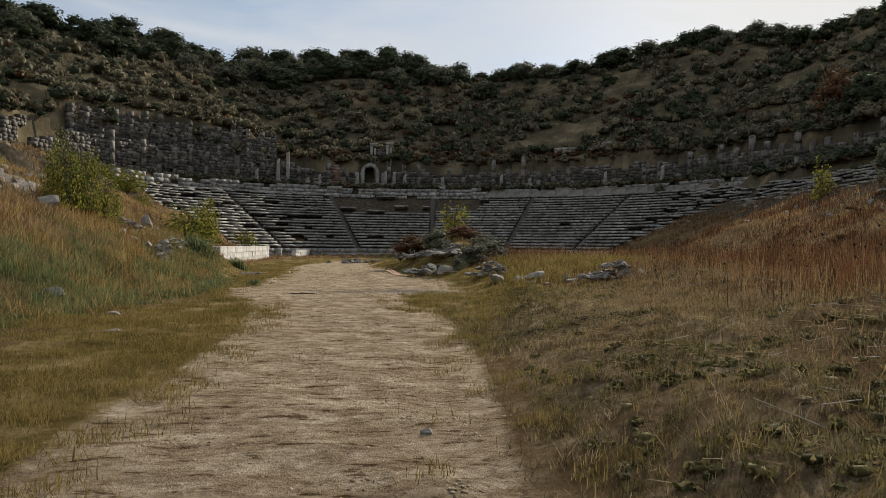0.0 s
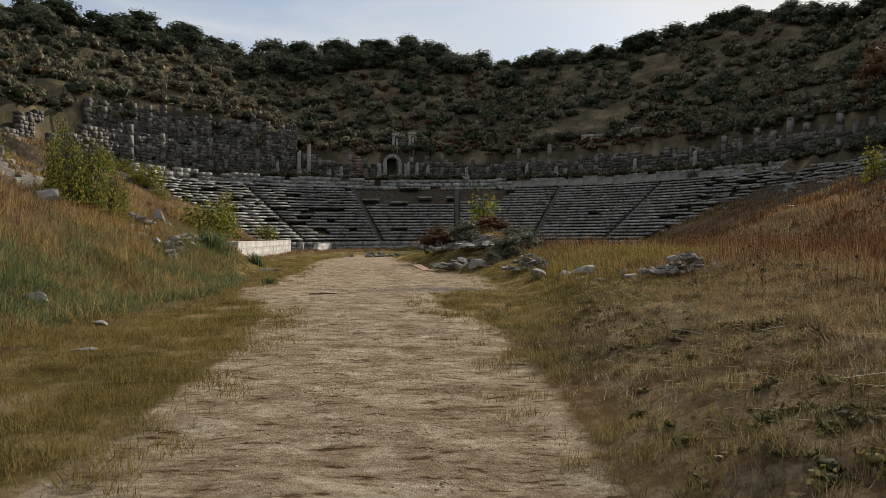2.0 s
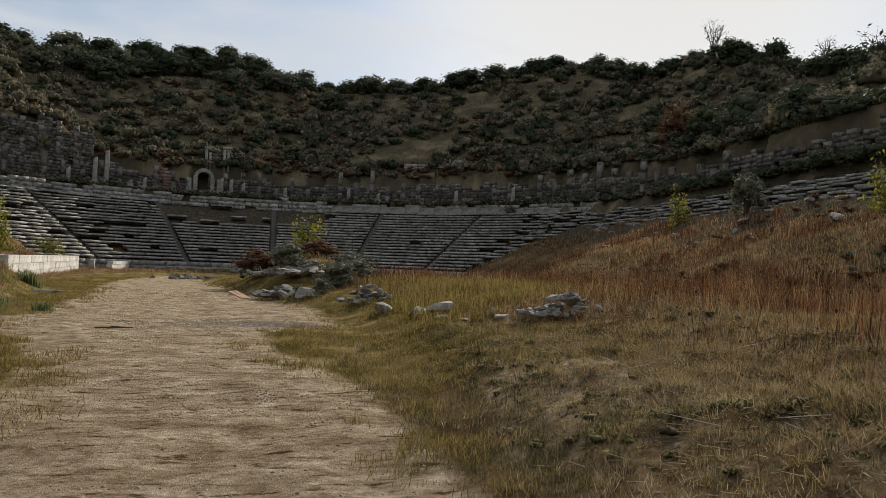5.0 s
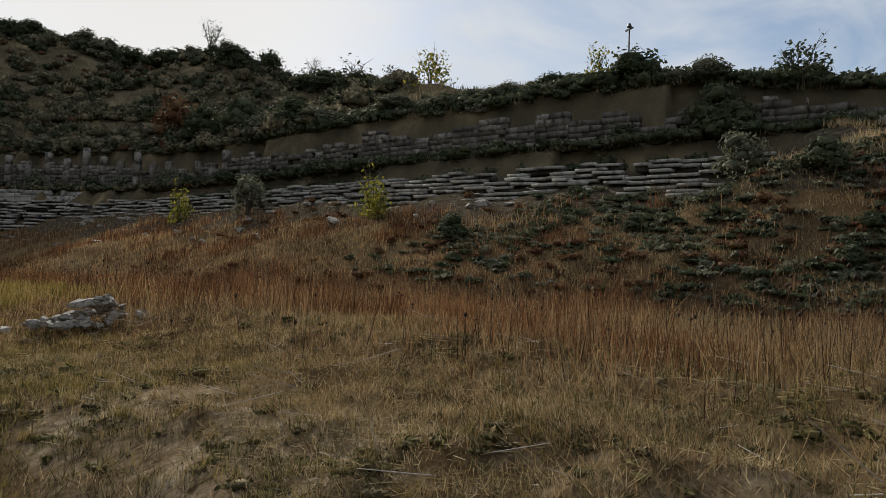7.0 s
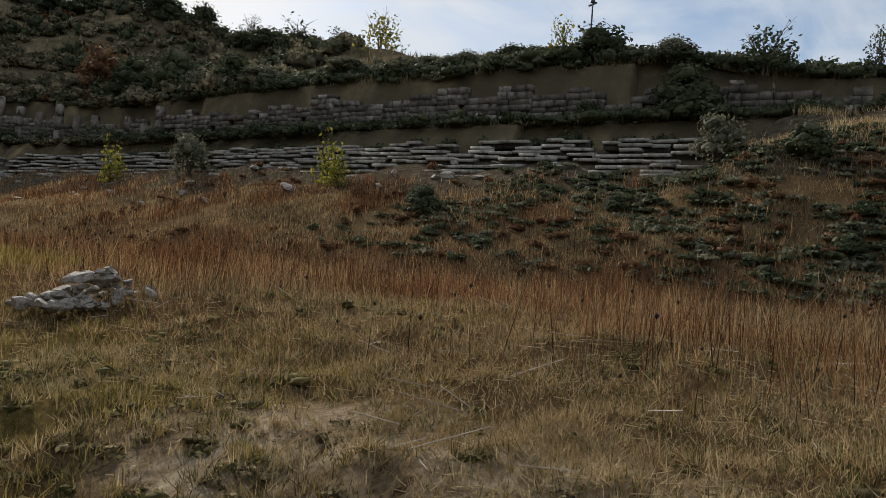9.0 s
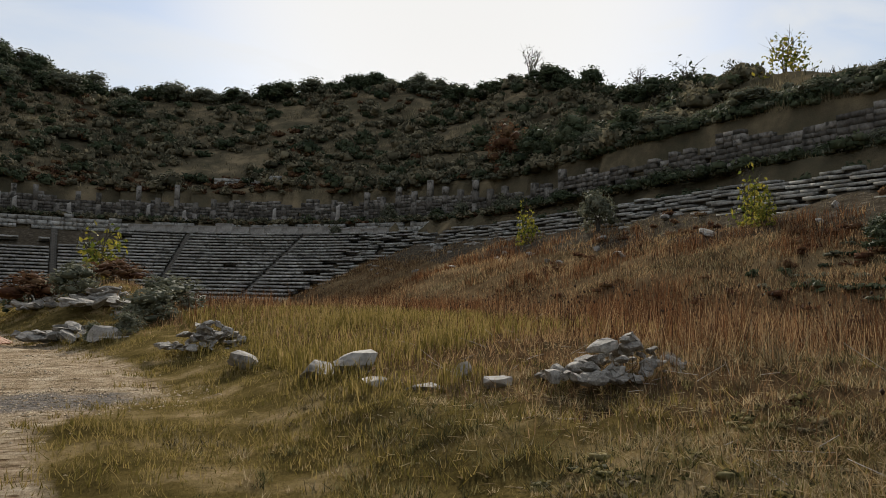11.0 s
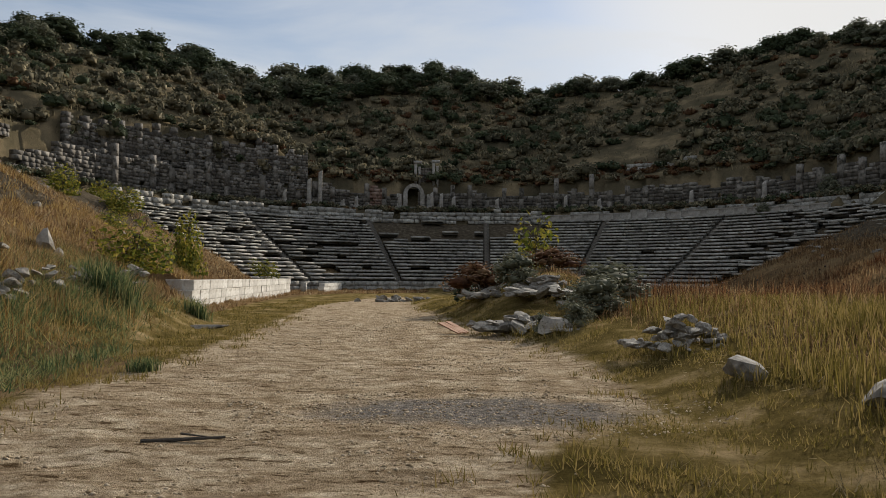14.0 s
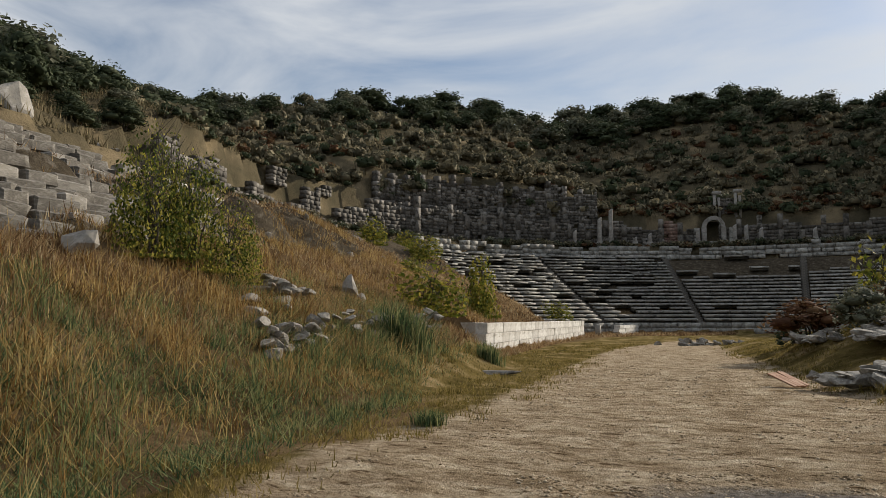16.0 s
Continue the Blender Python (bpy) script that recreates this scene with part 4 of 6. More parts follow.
def build_scrub():
    """Low maquis all over the hillside: clumps nobody could count."""
    rng = np.random.RandomState(33)
    for mat, count, name, seed in ((M_OAK, 850, "dark_scrub", 1), (M_MAQUIS, 2200, "grey_scrub", 2), (M_RUSSET, 300, "russet_scrub", 3)):
        V, F, off = [], [], 0
        made = 0
        while made < count:
            s = rng.uniform(-100, 106)
            rr = float(np.interp(s, RIDGE_S, RIDGE_R))
            r = rng.uniform(R_WALL + 0.9, max(rr + 3, R_WALL + 6)) if rng.rand() > 0.2 else rng.uniform(R_TOP + 1.6, R_WALL - 1.2)
            x, y = spot(s, r)
            n = float(rough_noise(np.array(x), np.array(y), 0.05, 77 + (seed == 3)))
            strip = math.sin(2 * math.pi * (r + 5 * float(wave(np.array(x), np.array(y), 0.02, 5))) / 7.5)
            if n < (-0.5 if seed < 3 else 0.0) or (strip > 0.55 and r > R_WALL + 5 and rng.rand() < 0.6):
                continue
            w = rng.uniform(1.3, 3.8) * (0.75 if seed == 3 else 1) * (0.45 if r < R_WALL else 1)
            v, f = clump(rng, w, w * rng.uniform(0.5, 0.85), int(28 + 11 * w), 0.15 + 0.055 * w)
            V.append(v + (x, y, float(ground_z(x, y)) - 0.12))
            F.append(f + off)
            off += len(v)
            made += 1
        ob = new(name, raw_mesh(name, np.concatenate(V), np.concatenate(F), mat))
        tagged(ob, "low maquis scrub covering the hillside", "scrub", kind="stuff")


def clumps(name, xy, wide, high, leaves, size, mat, rng, label, category="scrub"):
    """Low cushions of foliage at those places, joined: wide, high in metres, each a range."""
    V, F, off = [], [], 0
    for x, y in xy:
        w = rng.uniform(*wide)
        v, f = clump(rng, w, rng.uniform(*high), leaves, size)
        V.append(v + (x, y, float(ground_z(x, y)) - 0.05))
        F.append(f + off)
        off += len(v)
    tagged(new(name, raw_mesh(name, np.concatenate(V), np.concatenate(F), mat)), label, category, kind="stuff")


def build_brush():
    """Brush along the ledges of the ruined walls, on the shaded slope and among the rank grass."""
    rng = np.random.RandomState(35)
    places = [spot(rng.uniform(-112, 150), rng.uniform(45.5, 46.3)) for _ in range(420)]
    clumps("wall_brush", places, (0.9, 2.2), (0.5, 1.3), 46, 0.15, M_OAK, rng, "dark brush growing along the top of the ruined wall")
    places = [spot(rng.uniform(-100, 150), rng.uniform(42.2, 44.6)) for _ in range(420)]
    clumps("terrace_brush", places, (0.6, 1.6), (0.4, 1.1), 40, 0.13, M_OLIVE, rng, "grey-green brush at the foot of the ruined wall")
    places = [spot(rng.uniform(58, 152), rng.uniform(46.5, 51)) for _ in range(420)]
    clumps("crest_brush", places, (0.8, 2.4), (0.5, 1.3), 46, 0.15, M_OLIVE, rng, "grey-green brush along the crest")
    places = [spot(rng.uniform(-36, 60), rng.uniform(46.5, 52)) for _ in range(260)]
    clumps("bank_brush", places, (0.9, 2.2), (0.5, 1.3), 46, 0.16, M_RUSSET, rng, "russet brush above the ruined wall")
    places = [spot(rng.uniform(96, 162), rng.uniform(45.2, 49.5)) for _ in range(560)] + [spot(rng.uniform(92, 160), rng.uniform(41.8, 42.5)) for _ in range(160)]
    clumps("dark_crest_brush", places, (1.0, 2.6), (0.6, 1.5), 46, 0.15, M_OAK, rng, "dark brush along the crest above the buried seats")
    places = [spot(rng.uniform(84, 162), rng.uniform(41.4, 44.6)) for _ in range(200)] + [spot(rng.uniform(-114, -62), rng.uniform(42, 47)) for _ in range(200)]
    clumps("ledge_brush", places, (0.7, 1.9), (0.4, 1.2), 46, 0.13, M_OAK, rng, "dark brush on the overgrown terrace")
    rim = scatter(rng, 6500, 31, 41, 2, 18, lambda x, y: smooth(-0.3, 0.3, rough_noise(x, y, 0.3, 64)) * smooth(31, 34, x) * smooth(18, 16, y))
    blades("pale_spur_grass", rim, rng.uniform(0.2, 0.55, len(rim)), np.full(len(rim), 0.035), M_STRAW, rng, 0.4, "pale dry grass on the spur of earth", bend=False)
    low = scatter(rng, 1000, 0.4, 8, 2.5, 17, lambda x, y: smooth(0.0, 0.6, edge_right(x, y)) * smooth(6.5, 4.0, edge_right(x, y)) * (0.15 + 0.85 * tuft_mask(x, y, 96, 0.4)))
    clumps("trampled_tufts", low[:640], (0.12, 0.36), (0.05, 0.13), 30, 0.024, M_OLIVEGRASS, rng, "low dark tufts on the trampled ground", "grass")
    clumps("dry_trampled_tufts", low[640:], (0.10, 0.32), (0.04, 0.12), 30, 0.022, M_MAT, rng, "low dry tufts on the trampled ground", "grass")
    dark = scatter(rng, 800, 21, 35, 3, 33, lambda x, y: smooth(-0.35, 0.3, rough_noise(x, y, 0.14, 62) + 0.25) * smooth(33, 27, y + 0.3 * (x - 22)))
    clumps("slope_brush", dark[:480], (0.5, 1.4), (0.15, 0.42), 40, 0.11, M_OAK, rng, "low dark brush spreading over the dry slope")
    clumps("grey_slope_brush", dark[480:], (0.4, 1.1), (0.15, 0.4), 40, 0.10, M_OLIVE, rng, "low grey-green brush spreading over the dry slope")
    dry = scatter(rng, 200, 18, 34, 3, 48, lambda x, y: smooth(-0.2, 0.3, rough_noise(x, y, 0.14, 63)))
    clumps("russet_brush", dry, (0.4, 1.2), (0.25, 0.6), 40, 0.08, M_RUSSET, rng, "dry russet weeds on the slope")

    def foot(x, y):
        q = x - np.interp(y, [10, 16, 22, 28, 34, 42, 50], [-7.8, -7.6, -7.5, -8.4, -10.4, -12.6, -14.8])
        return smooth(0.1, -0.9, q) * smooth(-6.5, -3.5, q)
    weeds = scatter(rng, 420, -20, -7, 8, 40, foot)
    for name, c, mat, hh, label in (("green_weeds", weeds[:230], M_WEED, (0.25, 0.6), "rank green weeds at the foot of the slope"),
                                    ("yellow_weeds", weeds[230:], M_DRYWEED, (0.25, 0.7), "golden dry weeds at the foot of the slope")):
        size = rng.uniform(*hh, len(c))
        k = np.repeat(c, 70, 0) + rng.normal(0, 1, (len(c) * 70, 2)) * np.repeat(size, 70)[:, None] * 0.55
        blades(name, k, np.repeat(size, 70) * rng.uniform(0.5, 1.2, len(k)), np.full(len(k), 0.017), mat, rng, 0.55, label, category="weeds", bend=False)
    up = scatter(rng, 340, -30, -11, 20, 60, lambda x, y: smooth(16, 19, plan(x, y)[2] - 0.16 * np.clip(-plan(x, y)[0], 0, 60)) * (plan(x, y)[2] < 35))
    size = rng.uniform(0.3, 0.75, len(up))
    k = np.repeat(up, 60, 0) + rng.normal(0, 1, (len(up) * 60, 2)) * np.repeat(size, 60)[:, None] * 0.5
    blades("slope_weeds", k, np.repeat(size, 60) * rng.uniform(0.5, 1.2, len(k)), np.full(len(k), 0.026), M_DRYWEED, rng, 0.5, "golden dry weeds on the lit slope", category="weeds", bend=False)


M_WEED = material("rank_weeds", [(0.055, 0.09, 0.04), (0.14, 0.19, 0.075), (0.30, 0.32, 0.13)], 0.9, 0.8, 0, 20, island=0.85, leaf=0.35)
M_DRYWEED = material("golden_weeds", [(0.18, 0.10, 0.032), (0.40, 0.245, 0.085), (0.56, 0.41, 0.17)], 0.7, 0.85, 0, 20, island=0.85, leaf=0.35)


def clump(rng, w, h, leaves, size):
    """A low uneven cushion of foliage: three lumpy lobes and leaf sprays on them."""
    c = np.column_stack([rng.uniform(-0.26, 0.26, (3, 2)), rng.uniform(0.2, 0.55, 3)])
    rad = rng.uniform(0.22, 0.34, 3)
    ball = BOX_V / np.linalg.norm(BOX_V, axis=1, keepdims=True)
    body = np.concatenate([ball * (1 + 0.16 * rng.normal(size=(8, 1))) * rad[k] * 0.85 + c[k] for k in range(3)]) * (w, w, h)
    f = np.concatenate([BOX_F + 8 * k for k in range(3)])
    pick, d = rng.randint(3, size=leaves), rng.normal(size=(leaves, 3))
    d[:, 2] = np.abs(d[:, 2])
    d /= np.linalg.norm(d, axis=1, keepdims=True)
    p = (c[pick] + d * (rad[pick] * rng.uniform(0.75, 1.25, leaves))[:, None]) * (w, w, h)
    nor = d * 0.8 + rng.normal(size=(leaves, 3)) * 0.5
    nor /= np.linalg.norm(nor, axis=1, keepdims=True)
    lv, lf = leaf_quads(p, nor, size, rng)
    return np.concatenate([body, lv]), np.concatenate([f, lf + len(body)])


def build_bushes():
    # left slope
    fig = "large green bush with yellowing leaves on the slope"
    for k, (x, y, w, h) in enumerate(((-15.1, 29.4, 1.8, 2.8), (-14.9, 30.4, 1.7, 2.7), (-14.6, 31.3, 1.5, 2.0), (-15.6, 30.2, 1.6, 3.1))):
        plant("fig", x, y, w, h, fig, "slope bushes", variant=k % 2, turn=k * 77)
    for x, y, w, h in ((-14.9, 42.5, 2.9, 2.1), (-17.0, 52.0, 2.0, 3.2), (-34.5, 70.0, 2.8, 2.3), (-37.5, 80.5, 3.0, 2.4), (-33.5, 78.0, 3.9, 2.3), (-24.0, 88.0, 3.2, 2.2), (-25.2, 40.0, 1.9, 1.5), (-24.0, 58.0, 1.6, 1.3)):
        plant("yellow_bush", x, y, w, h, "yellow-green bush growing among the fallen seats", "slope bushes", variant=int(x) % 2)
    for x, y, w, h in ((-41.0, 50.0, 3.6, 2.0), (-39.0, 41.0, 3.4, 1.7), (-44.0, 38.0, 5.0, 4.2), (-47.5, 47.0, 5.0, 4.6), (-48.5, 52.0, 4.0, 3.0), (-50.0, 56.0, 4.2, 3.0), (-45.5, 42.0, 4.0, 2.6), (-46.0, 33.0, 5.0, 4.8), (-44.0, 26.0, 5.0, 4.0)):
        plant("thick_bush", x, y, w, h, "dark dense bush above the ruined wall", "wall bushes", variant=int(-x) % 2, sink=0.3)
    rng = np.random.RandomState(37)
    for k in range(34):
        s = rng.uniform(-142, -103) if k % 2 else rng.uniform(108, 152)
        r = rng.uniform(46.6, 50.5)
        w = rng.uniform(1.6, 3.6)
        plant("thick_bush" if k % 3 else "thick_olive", *spot(s, r), w, w * rng.uniform(0.4, 0.62), "low dense bush along the crest above the wall", "crest bushes", rng.uniform(0, 360), variant=k % 2, sink=0.25)
    # growing in front of the overgrown end of the terrace wall
    for k in range(18):
        w = rng.uniform(2.0, 3.6)
        plant("thick_olive" if k % 3 else "thick_bush", *spot(72 + 4.4 * k + rng.uniform(-1.5, 1.5), rng.uniform(43.4, 44.3)), w, w * rng.uniform(0.5, 0.68), "grey-green bush growing over the foot of the ruined wall", "wall bushes", rng.uniform(0, 360), variant=k % 2, sink=0.2)
    # right slope, by the seats
    for x, y, w, h in ((36.0, 97.5, 3.0, 2.9), (29.6, 100.0, 2.1, 2.0), (41.0, 87.8, 2.8, 2.7), (42.4, 81.0, 2.9, 2.8), (32.6, 53.1, 3.1, 3.4), (36.8, 58.6, 3.0, 2.6)):
        plant("olive", x, y, w, h, "grey-green bush among the broken seats", "seat bushes", variant=int(x) % 3)
    for x, y, w, h in ((30.9, 59.7, 1.9, 3.4), (30.4, 38.4, 2.3, 3.0), (29.4, 36.8, 1.6, 1.6)):
        plant("sapling", x, y, w, h, "slender sapling with yellow leaves on the dry slope", "slope saplings")
    plant("olive", 33.6, 18.0, 2.9, 2.5, "green bush beside the buried seats", "slope bushes", variant=1)
    for x, y, w, h in ((25.4, 28.3, 1.9, 1.5), (30.6, 14.0, 2.2, 1.7), (26.8, 29.6, 1.4, 1.0), (27.5, 20.5, 1.2, 0.8), (24.5, 12.0, 1.1, 0.8)):
        plant("thick_bush", x, y, w, h, "round dark cushion bush on the slope", "cushion bushes", variant=int(x) % 2)
    # overhanging the right terrace wall
    for x, y, w, h in ((37.4, 100.2, 3.6, 4.4), (43.6, 56.7, 6.0, 4.0), (46.0, 60.8, 6.5, 4.2), (46.0, 51.1, 5.0, 3.2), (46.0, 45.3, 4.0, 2.4), (46.5, 70.0, 5.5, 4.6)):
        plant("thick_olive", x, y, w * 0.9, h * 0.62, "broad grey-green bush hanging over the terrace wall", "wall bushes", variant=int(x + y) % 2)
    for x, y, w, h in ((47.2, 88.0, 6.2, 6.2), (47.0, 81.5, 6.0, 4.8), (48.2, 76.1, 5.4, 5.0), (46.3, 65.5, 5.0, 3.8)):
        plant("russet" if y > 85 else "thick_bush", x, y, w, h, "russet autumn bush above the terrace wall" if y > 85 else "dark bush above the terrace wall", "wall bushes", variant=int(y) % 2)
    plant("thick_bush", 42.0, 21.7, 4.9, 3.7, "big rounded dark bush in front of the upper wall", "wall bushes", variant=1)
    # skyline on the right
    plant("oak", 46.0, 28.7, 5.2, 3.6, "dark evergreen oak on the skyline", "skyline trees", variant=2, sink=1.0)
    plant("open_tree", 46.0, 18.2, 3.8, 3.0, "small tree with sparse leaves on the skyline", "skyline trees")
    plant("open_tree", 46.5, 12.3, 1.9, 2.9, "slim young tree on the skyline", "skyline trees", variant=1)
    plant("open_tree", 67.5, 78.0, 6.2, 4.2, "tree with a broad open crown on the skyline", "skyline trees")
    plant("oak", 69.5, 99.3, 5.4, 4.6, "dark oak standing alone on the skyline", "skyline trees", variant=1)
    plant("oak", 70.0, 109.0, 8.0, 3.8, "broad dark oak on the skyline", "skyline trees")
    plant("bare_tree", 70.5, 90.2, 5.0, 4.2, "nearly leafless tree on the skyline", "skyline trees")
    plant("bare_tree", 70.0, 116.0, 4.5, 6.5, "tall feathery tree on the skyline", "skyline trees", variant=1)
    plant("sapling", 57.5, 56.7, 4.6, 3.6, "thin-leaved shrub on the skyline", "skyline trees", variant=1)
    plant("open_tree", 62.0, 66.1, 3.4, 2.4, "low open tree on the skyline", "skyline trees", variant=1)
    plant("sapling", 45.8, 31.5, 2.4, 3.0, "thin-leaved shrub on the skyline", "skyline trees", variant=1)
    # the heap in the arena
    plant("sapling", 0.6, 50.6, 2.9, 3.1, "young plane tree with yellowing leaves on the rubble mound", "arena plants", variant=2, name="young_tree")
    for x, y, w, h, k in ((-1.7, 46.0, 3.4, 1.7, "russet"), (-0.4, 43.0, 2.2, 1.5, "olive"), (0.7, 33.4, 0.9, 0.7, "olive"), (-0.1, 33.6, 0.6, 0.6, "olive"), (1.2, 47.0, 3.0, 1.3, "russet"), (-2.4, 48.5, 1.5, 1.0, "round_bush"), (2.2, 38.0, 2.8, 1.4, "olive"), (1.5, 35.6, 2.0, 1.2, "olive")):
        plant(k, x, y, w, h, "low bush growing out of the rubble mound", "arena plants", variant=1)


# ------------------------------------------------------------------ stones and built things


def stone(x, y, l, d, h, rng, label, mat=None, group="", name="stone", lift=0.0, cuts=11, turn=None, tilt=6):
    bm = rock_bm(rng, (l * 1.15, d * 1.15, h * 1.3), cuts)
    ob = new(name, mesh_of(bm, name, mat or M_STONE))
    ob.matrix_basis = pose(x, y, float(ground_z(x, y)) + h * 0.22 + lift, rng.uniform(-tilt, tilt), rng.uniform(-tilt, tilt), turn if turn is not None else rng.uniform(0, 360))
    return tagged(ob, label, "stone", group)


def stone_heap(x, y, w, d, h, count, rng, label, flat=0.55, size=(0.25, 0.6), group=""):
    heap = thing("stone_heap", pose(x, y, float(ground_z(x, y))), label, "stone heap", group)
    shapes = [mesh_of(rock_bm(rng, (1, 0.75, flat), 11, 2), "stone", M_STONE) for k in range(7)]
    for k in range(count):
        a, q = rng.uniform(0, 2 * math.pi), rng.uniform(0, 1) ** 0.6
        px, py = math.cos(a) * q * w / 2, math.sin(a) * q * d / 2
        s = rng.uniform(*size) * (1.15 - 0.4 * q)
        top = float(ground_z(x + px, y + py)) - float(ground_z(x, y)) + h * (1 - q ** 1.5) * rng.uniform(0.55, 1.0)
        part("stone", shapes[rng.randint(7)], None, heap, m=pose(px, py, max(top - s * 0.2, s * 0.15), rng.normal(0, 14), rng.normal(0, 14), rng.uniform(0, 360)) @ Matrix.Diagonal((s, s, s, 1)))
    return heap


def build_stones():
    rng = np.random.RandomState(51)
    # near the camera's side of the bank
    stone(2.9, 22.8, 0.72, 0.55, 0.44, rng, "large pale flat-topped limestone block in the grass", M_PALE, name="pale_block", cuts=13, turn=20, tilt=3, lift=0.04)
    stone(2.35, 22.9, 0.6, 0.42, 0.34, rng, "rough brown-grey boulder half sunk in grass", group="bank stones", name="boulder")
    stone(2.6, 21.3, 0.52, 0.34, 0.11, rng, "flat grey slab lying in the grass", group="bank stones", name="slab")
    stone(2.95, 20.6, 0.5, 0.3, 0.1, rng, "flat grey slab lying in the grass", group="bank stones", name="slab")
    stone(3.5, 20.7, 0.22, 0.2, 0.22, rng, "dark upright stone stump overgrown with grass", group="bank stones", name="stone_stump")
    stone(3.55, 19.9, 0.32, 0.24, 0.17, rng, "small squared white stone in the grass", M_PALE, group="bank stones", name="white_stone", cuts=12)
    stone(2.0, 25.6, 0.6, 0.45, 0.34, rng, "grey boulder on the bank", group="bank stones", name="boulder")
    stone_heap(4.45, 19.0, 1.9, 1.1, 0.55, 90, rng, "heap of broken grey stones in the tall dry grass", size=(0.12, 0.36), group="heaps")
    stone_heap(1.75, 28.6, 2.0, 1.6, 0.6, 70, rng, "heap of tumbled flat grey stones on the bank", 0.4, (0.16, 0.46), "heaps")
    stone_heap(-0.7, 35.2, 2.4, 2.2, 0.55, 36, rng, "tumbled building blocks at the edge of the track", 0.33, (0.4, 1.0), "heaps")
    stone_heap(0.3, 41.0, 2.6, 5.0, 0.6, 60, rng, "tumbled building blocks on the rubble mound", 0.34, (0.4, 1.0), "heaps")
    stone_heap(-1.6, 44.5, 2.0, 4.0, 0.35, 30, rng, "tumbled building blocks on the rubble mound", 0.36, (0.4, 0.95), "heaps")
    stone_heap(-7.4, 62.0, 5.5, 1.5, 0.55, 38, rng, "row of broken stones in front of the seats", 0.45, (0.35, 0.8), "heaps")
    for x, y, l, d, h, t in ((0.35, 33.4, 1.35, 0.6, 0.42, 4), (-0.95, 36.4, 1.4, 0.7, 0.36, -8), (0.5, 33.0, 1.1, 0.3, 0.08, 3), (0.2, 44.4, 0.9, 0.6, 0.35, 30), (0.9, 48.9, 1.0, 0.7, 0.4, 10), (1.2, 38.8, 1.1, 0.35, 0.2, -20)):
        stone(x, y, l, d, h, rng, "long squared limestone block among the rubble", M_STONE if x < 0.3 else M_PALE, "squared blocks", "squared_block", cuts=13, turn=t, tilt=4)
    # left slope
    cut = thing("rubble_wall", pose(-12.3, 33.5, 0), "dark tumbled rubble wall along the foot of the slope", "rubble wall", kind="structure")
    shapes = [mesh_of(rock_bm(rng, (1, 0.8, 0.5), 11, 2), "stone", M_STONE) for k in range(5)]
    for k in range(110):
        y = rng.uniform(28.5, 40.5)
        x = float(np.interp(y, [28.5, 34, 40.5], [-11.2, -12.3, -13.6])) + rng.normal(0, 0.16)
        size = rng.uniform(0.22, 0.55)
        part("stone", shapes[rng.randint(5)], None, cut, m=pose(x + 12.3, y - 33.5, float(ground_z(x, y)) + rng.uniform(-0.08, 0.4), rng.normal(0, 9), rng.normal(0, 9), rng.uniform(0, 360)) @ Matrix.Diagonal((size, size, size, 1)))
    stone_heap(-14.2, 32.6, 1.5, 2.4, 0.5, 26, rng, "loose heap of flat pale stones on the slope", 0.45, (0.3, 0.7), "heaps")
    stone(-15.0, 27.4, 0.95, 0.75, 0.65, rng, "pale angular boulder in the dry grass", M_PALE, group="slope stones", name="boulder", cuts=12)
    stone(-15.4, 38.0, 0.95, 0.5, 0.8, rng, "tilted pale limestone fragment on the slope", M_PALE, group="slope stones", name="boulder", tilt=25)
    stone(-14.9, 37.7, 0.32, 0.24, 0.4, rng, "small upright stone on the slope", M_PALE, group="slope stones", name="stone")
    for x, y, l in ((-14.3, 32.3, 0.6), (-13.6, 31.0, 0.6), (-13.6, 32.1, 0.65), (-12.9, 30.3, 0.55), (-13.1, 31.6, 0.5), (-14.0, 31.6, 0.45)):
        stone(x, y, l, l * 0.6, 0.22, rng, "flat pale stone fallen down the slope", M_PALE, "slope stones", "fallen_stone", tilt=10)
    for x, y, l, h in ((-33.4, 38.0, 1.9, 1.7), (-31.0, 38.5, 1.6, 0.6), (-38.0, 46.0, 1.2, 1.4), (-38.2, 47.2, 0.9, 1.4), (-36.5, 36.6, 1.5, 0.8)):
        stone(x, y, l, l * 0.7, h, rng, "big pale block leaning at the top of the seats", M_PALE, "upper blocks", "leaning_block", cuts=12, tilt=14)
    for k in range(34):
        y = rng.uniform(27, 70)
        x = -19.5 - rng.uniform(0, 16) - 0.07 * (y - 30)
        stone(x, y, rng.uniform(0.3, 0.8), rng.uniform(0.25, 0.6), rng.uniform(0.2, 0.45), rng, "loose pale stone on the slope", M_PALE if k % 2 else M_STONE, "loose stones", "loose_stone", tilt=15)
    for k in range(60):
        s, r = rng.uniform(62, 150), rng.uniform(27, 39.5)
        x, y = spot(s, r)
        stone(x, y, rng.uniform(0.4, 1.1), rng.uniform(0.3, 0.7), rng.uniform(0.18, 0.4), rng, "loose grey seat fragment on the slope", M_STONE, "loose stones", "loose_stone", tilt=15)
    stone(-9.0, 17.0, 0.5, 0.3, 0.25, rng, "pale stone at the edge of the turf", M_PALE, "turf stones", "stone")
    stone(-7.0, 15.6, 0.35, 0.2, 0.08, rng, "flat pale stone in the turf", M_PALE, "turf stones", "stone")
    stone(-0.12, 5.85, 0.085, 0.06, 0.05, rng, "small white pebble on the track", M_PALE, name="pebble")
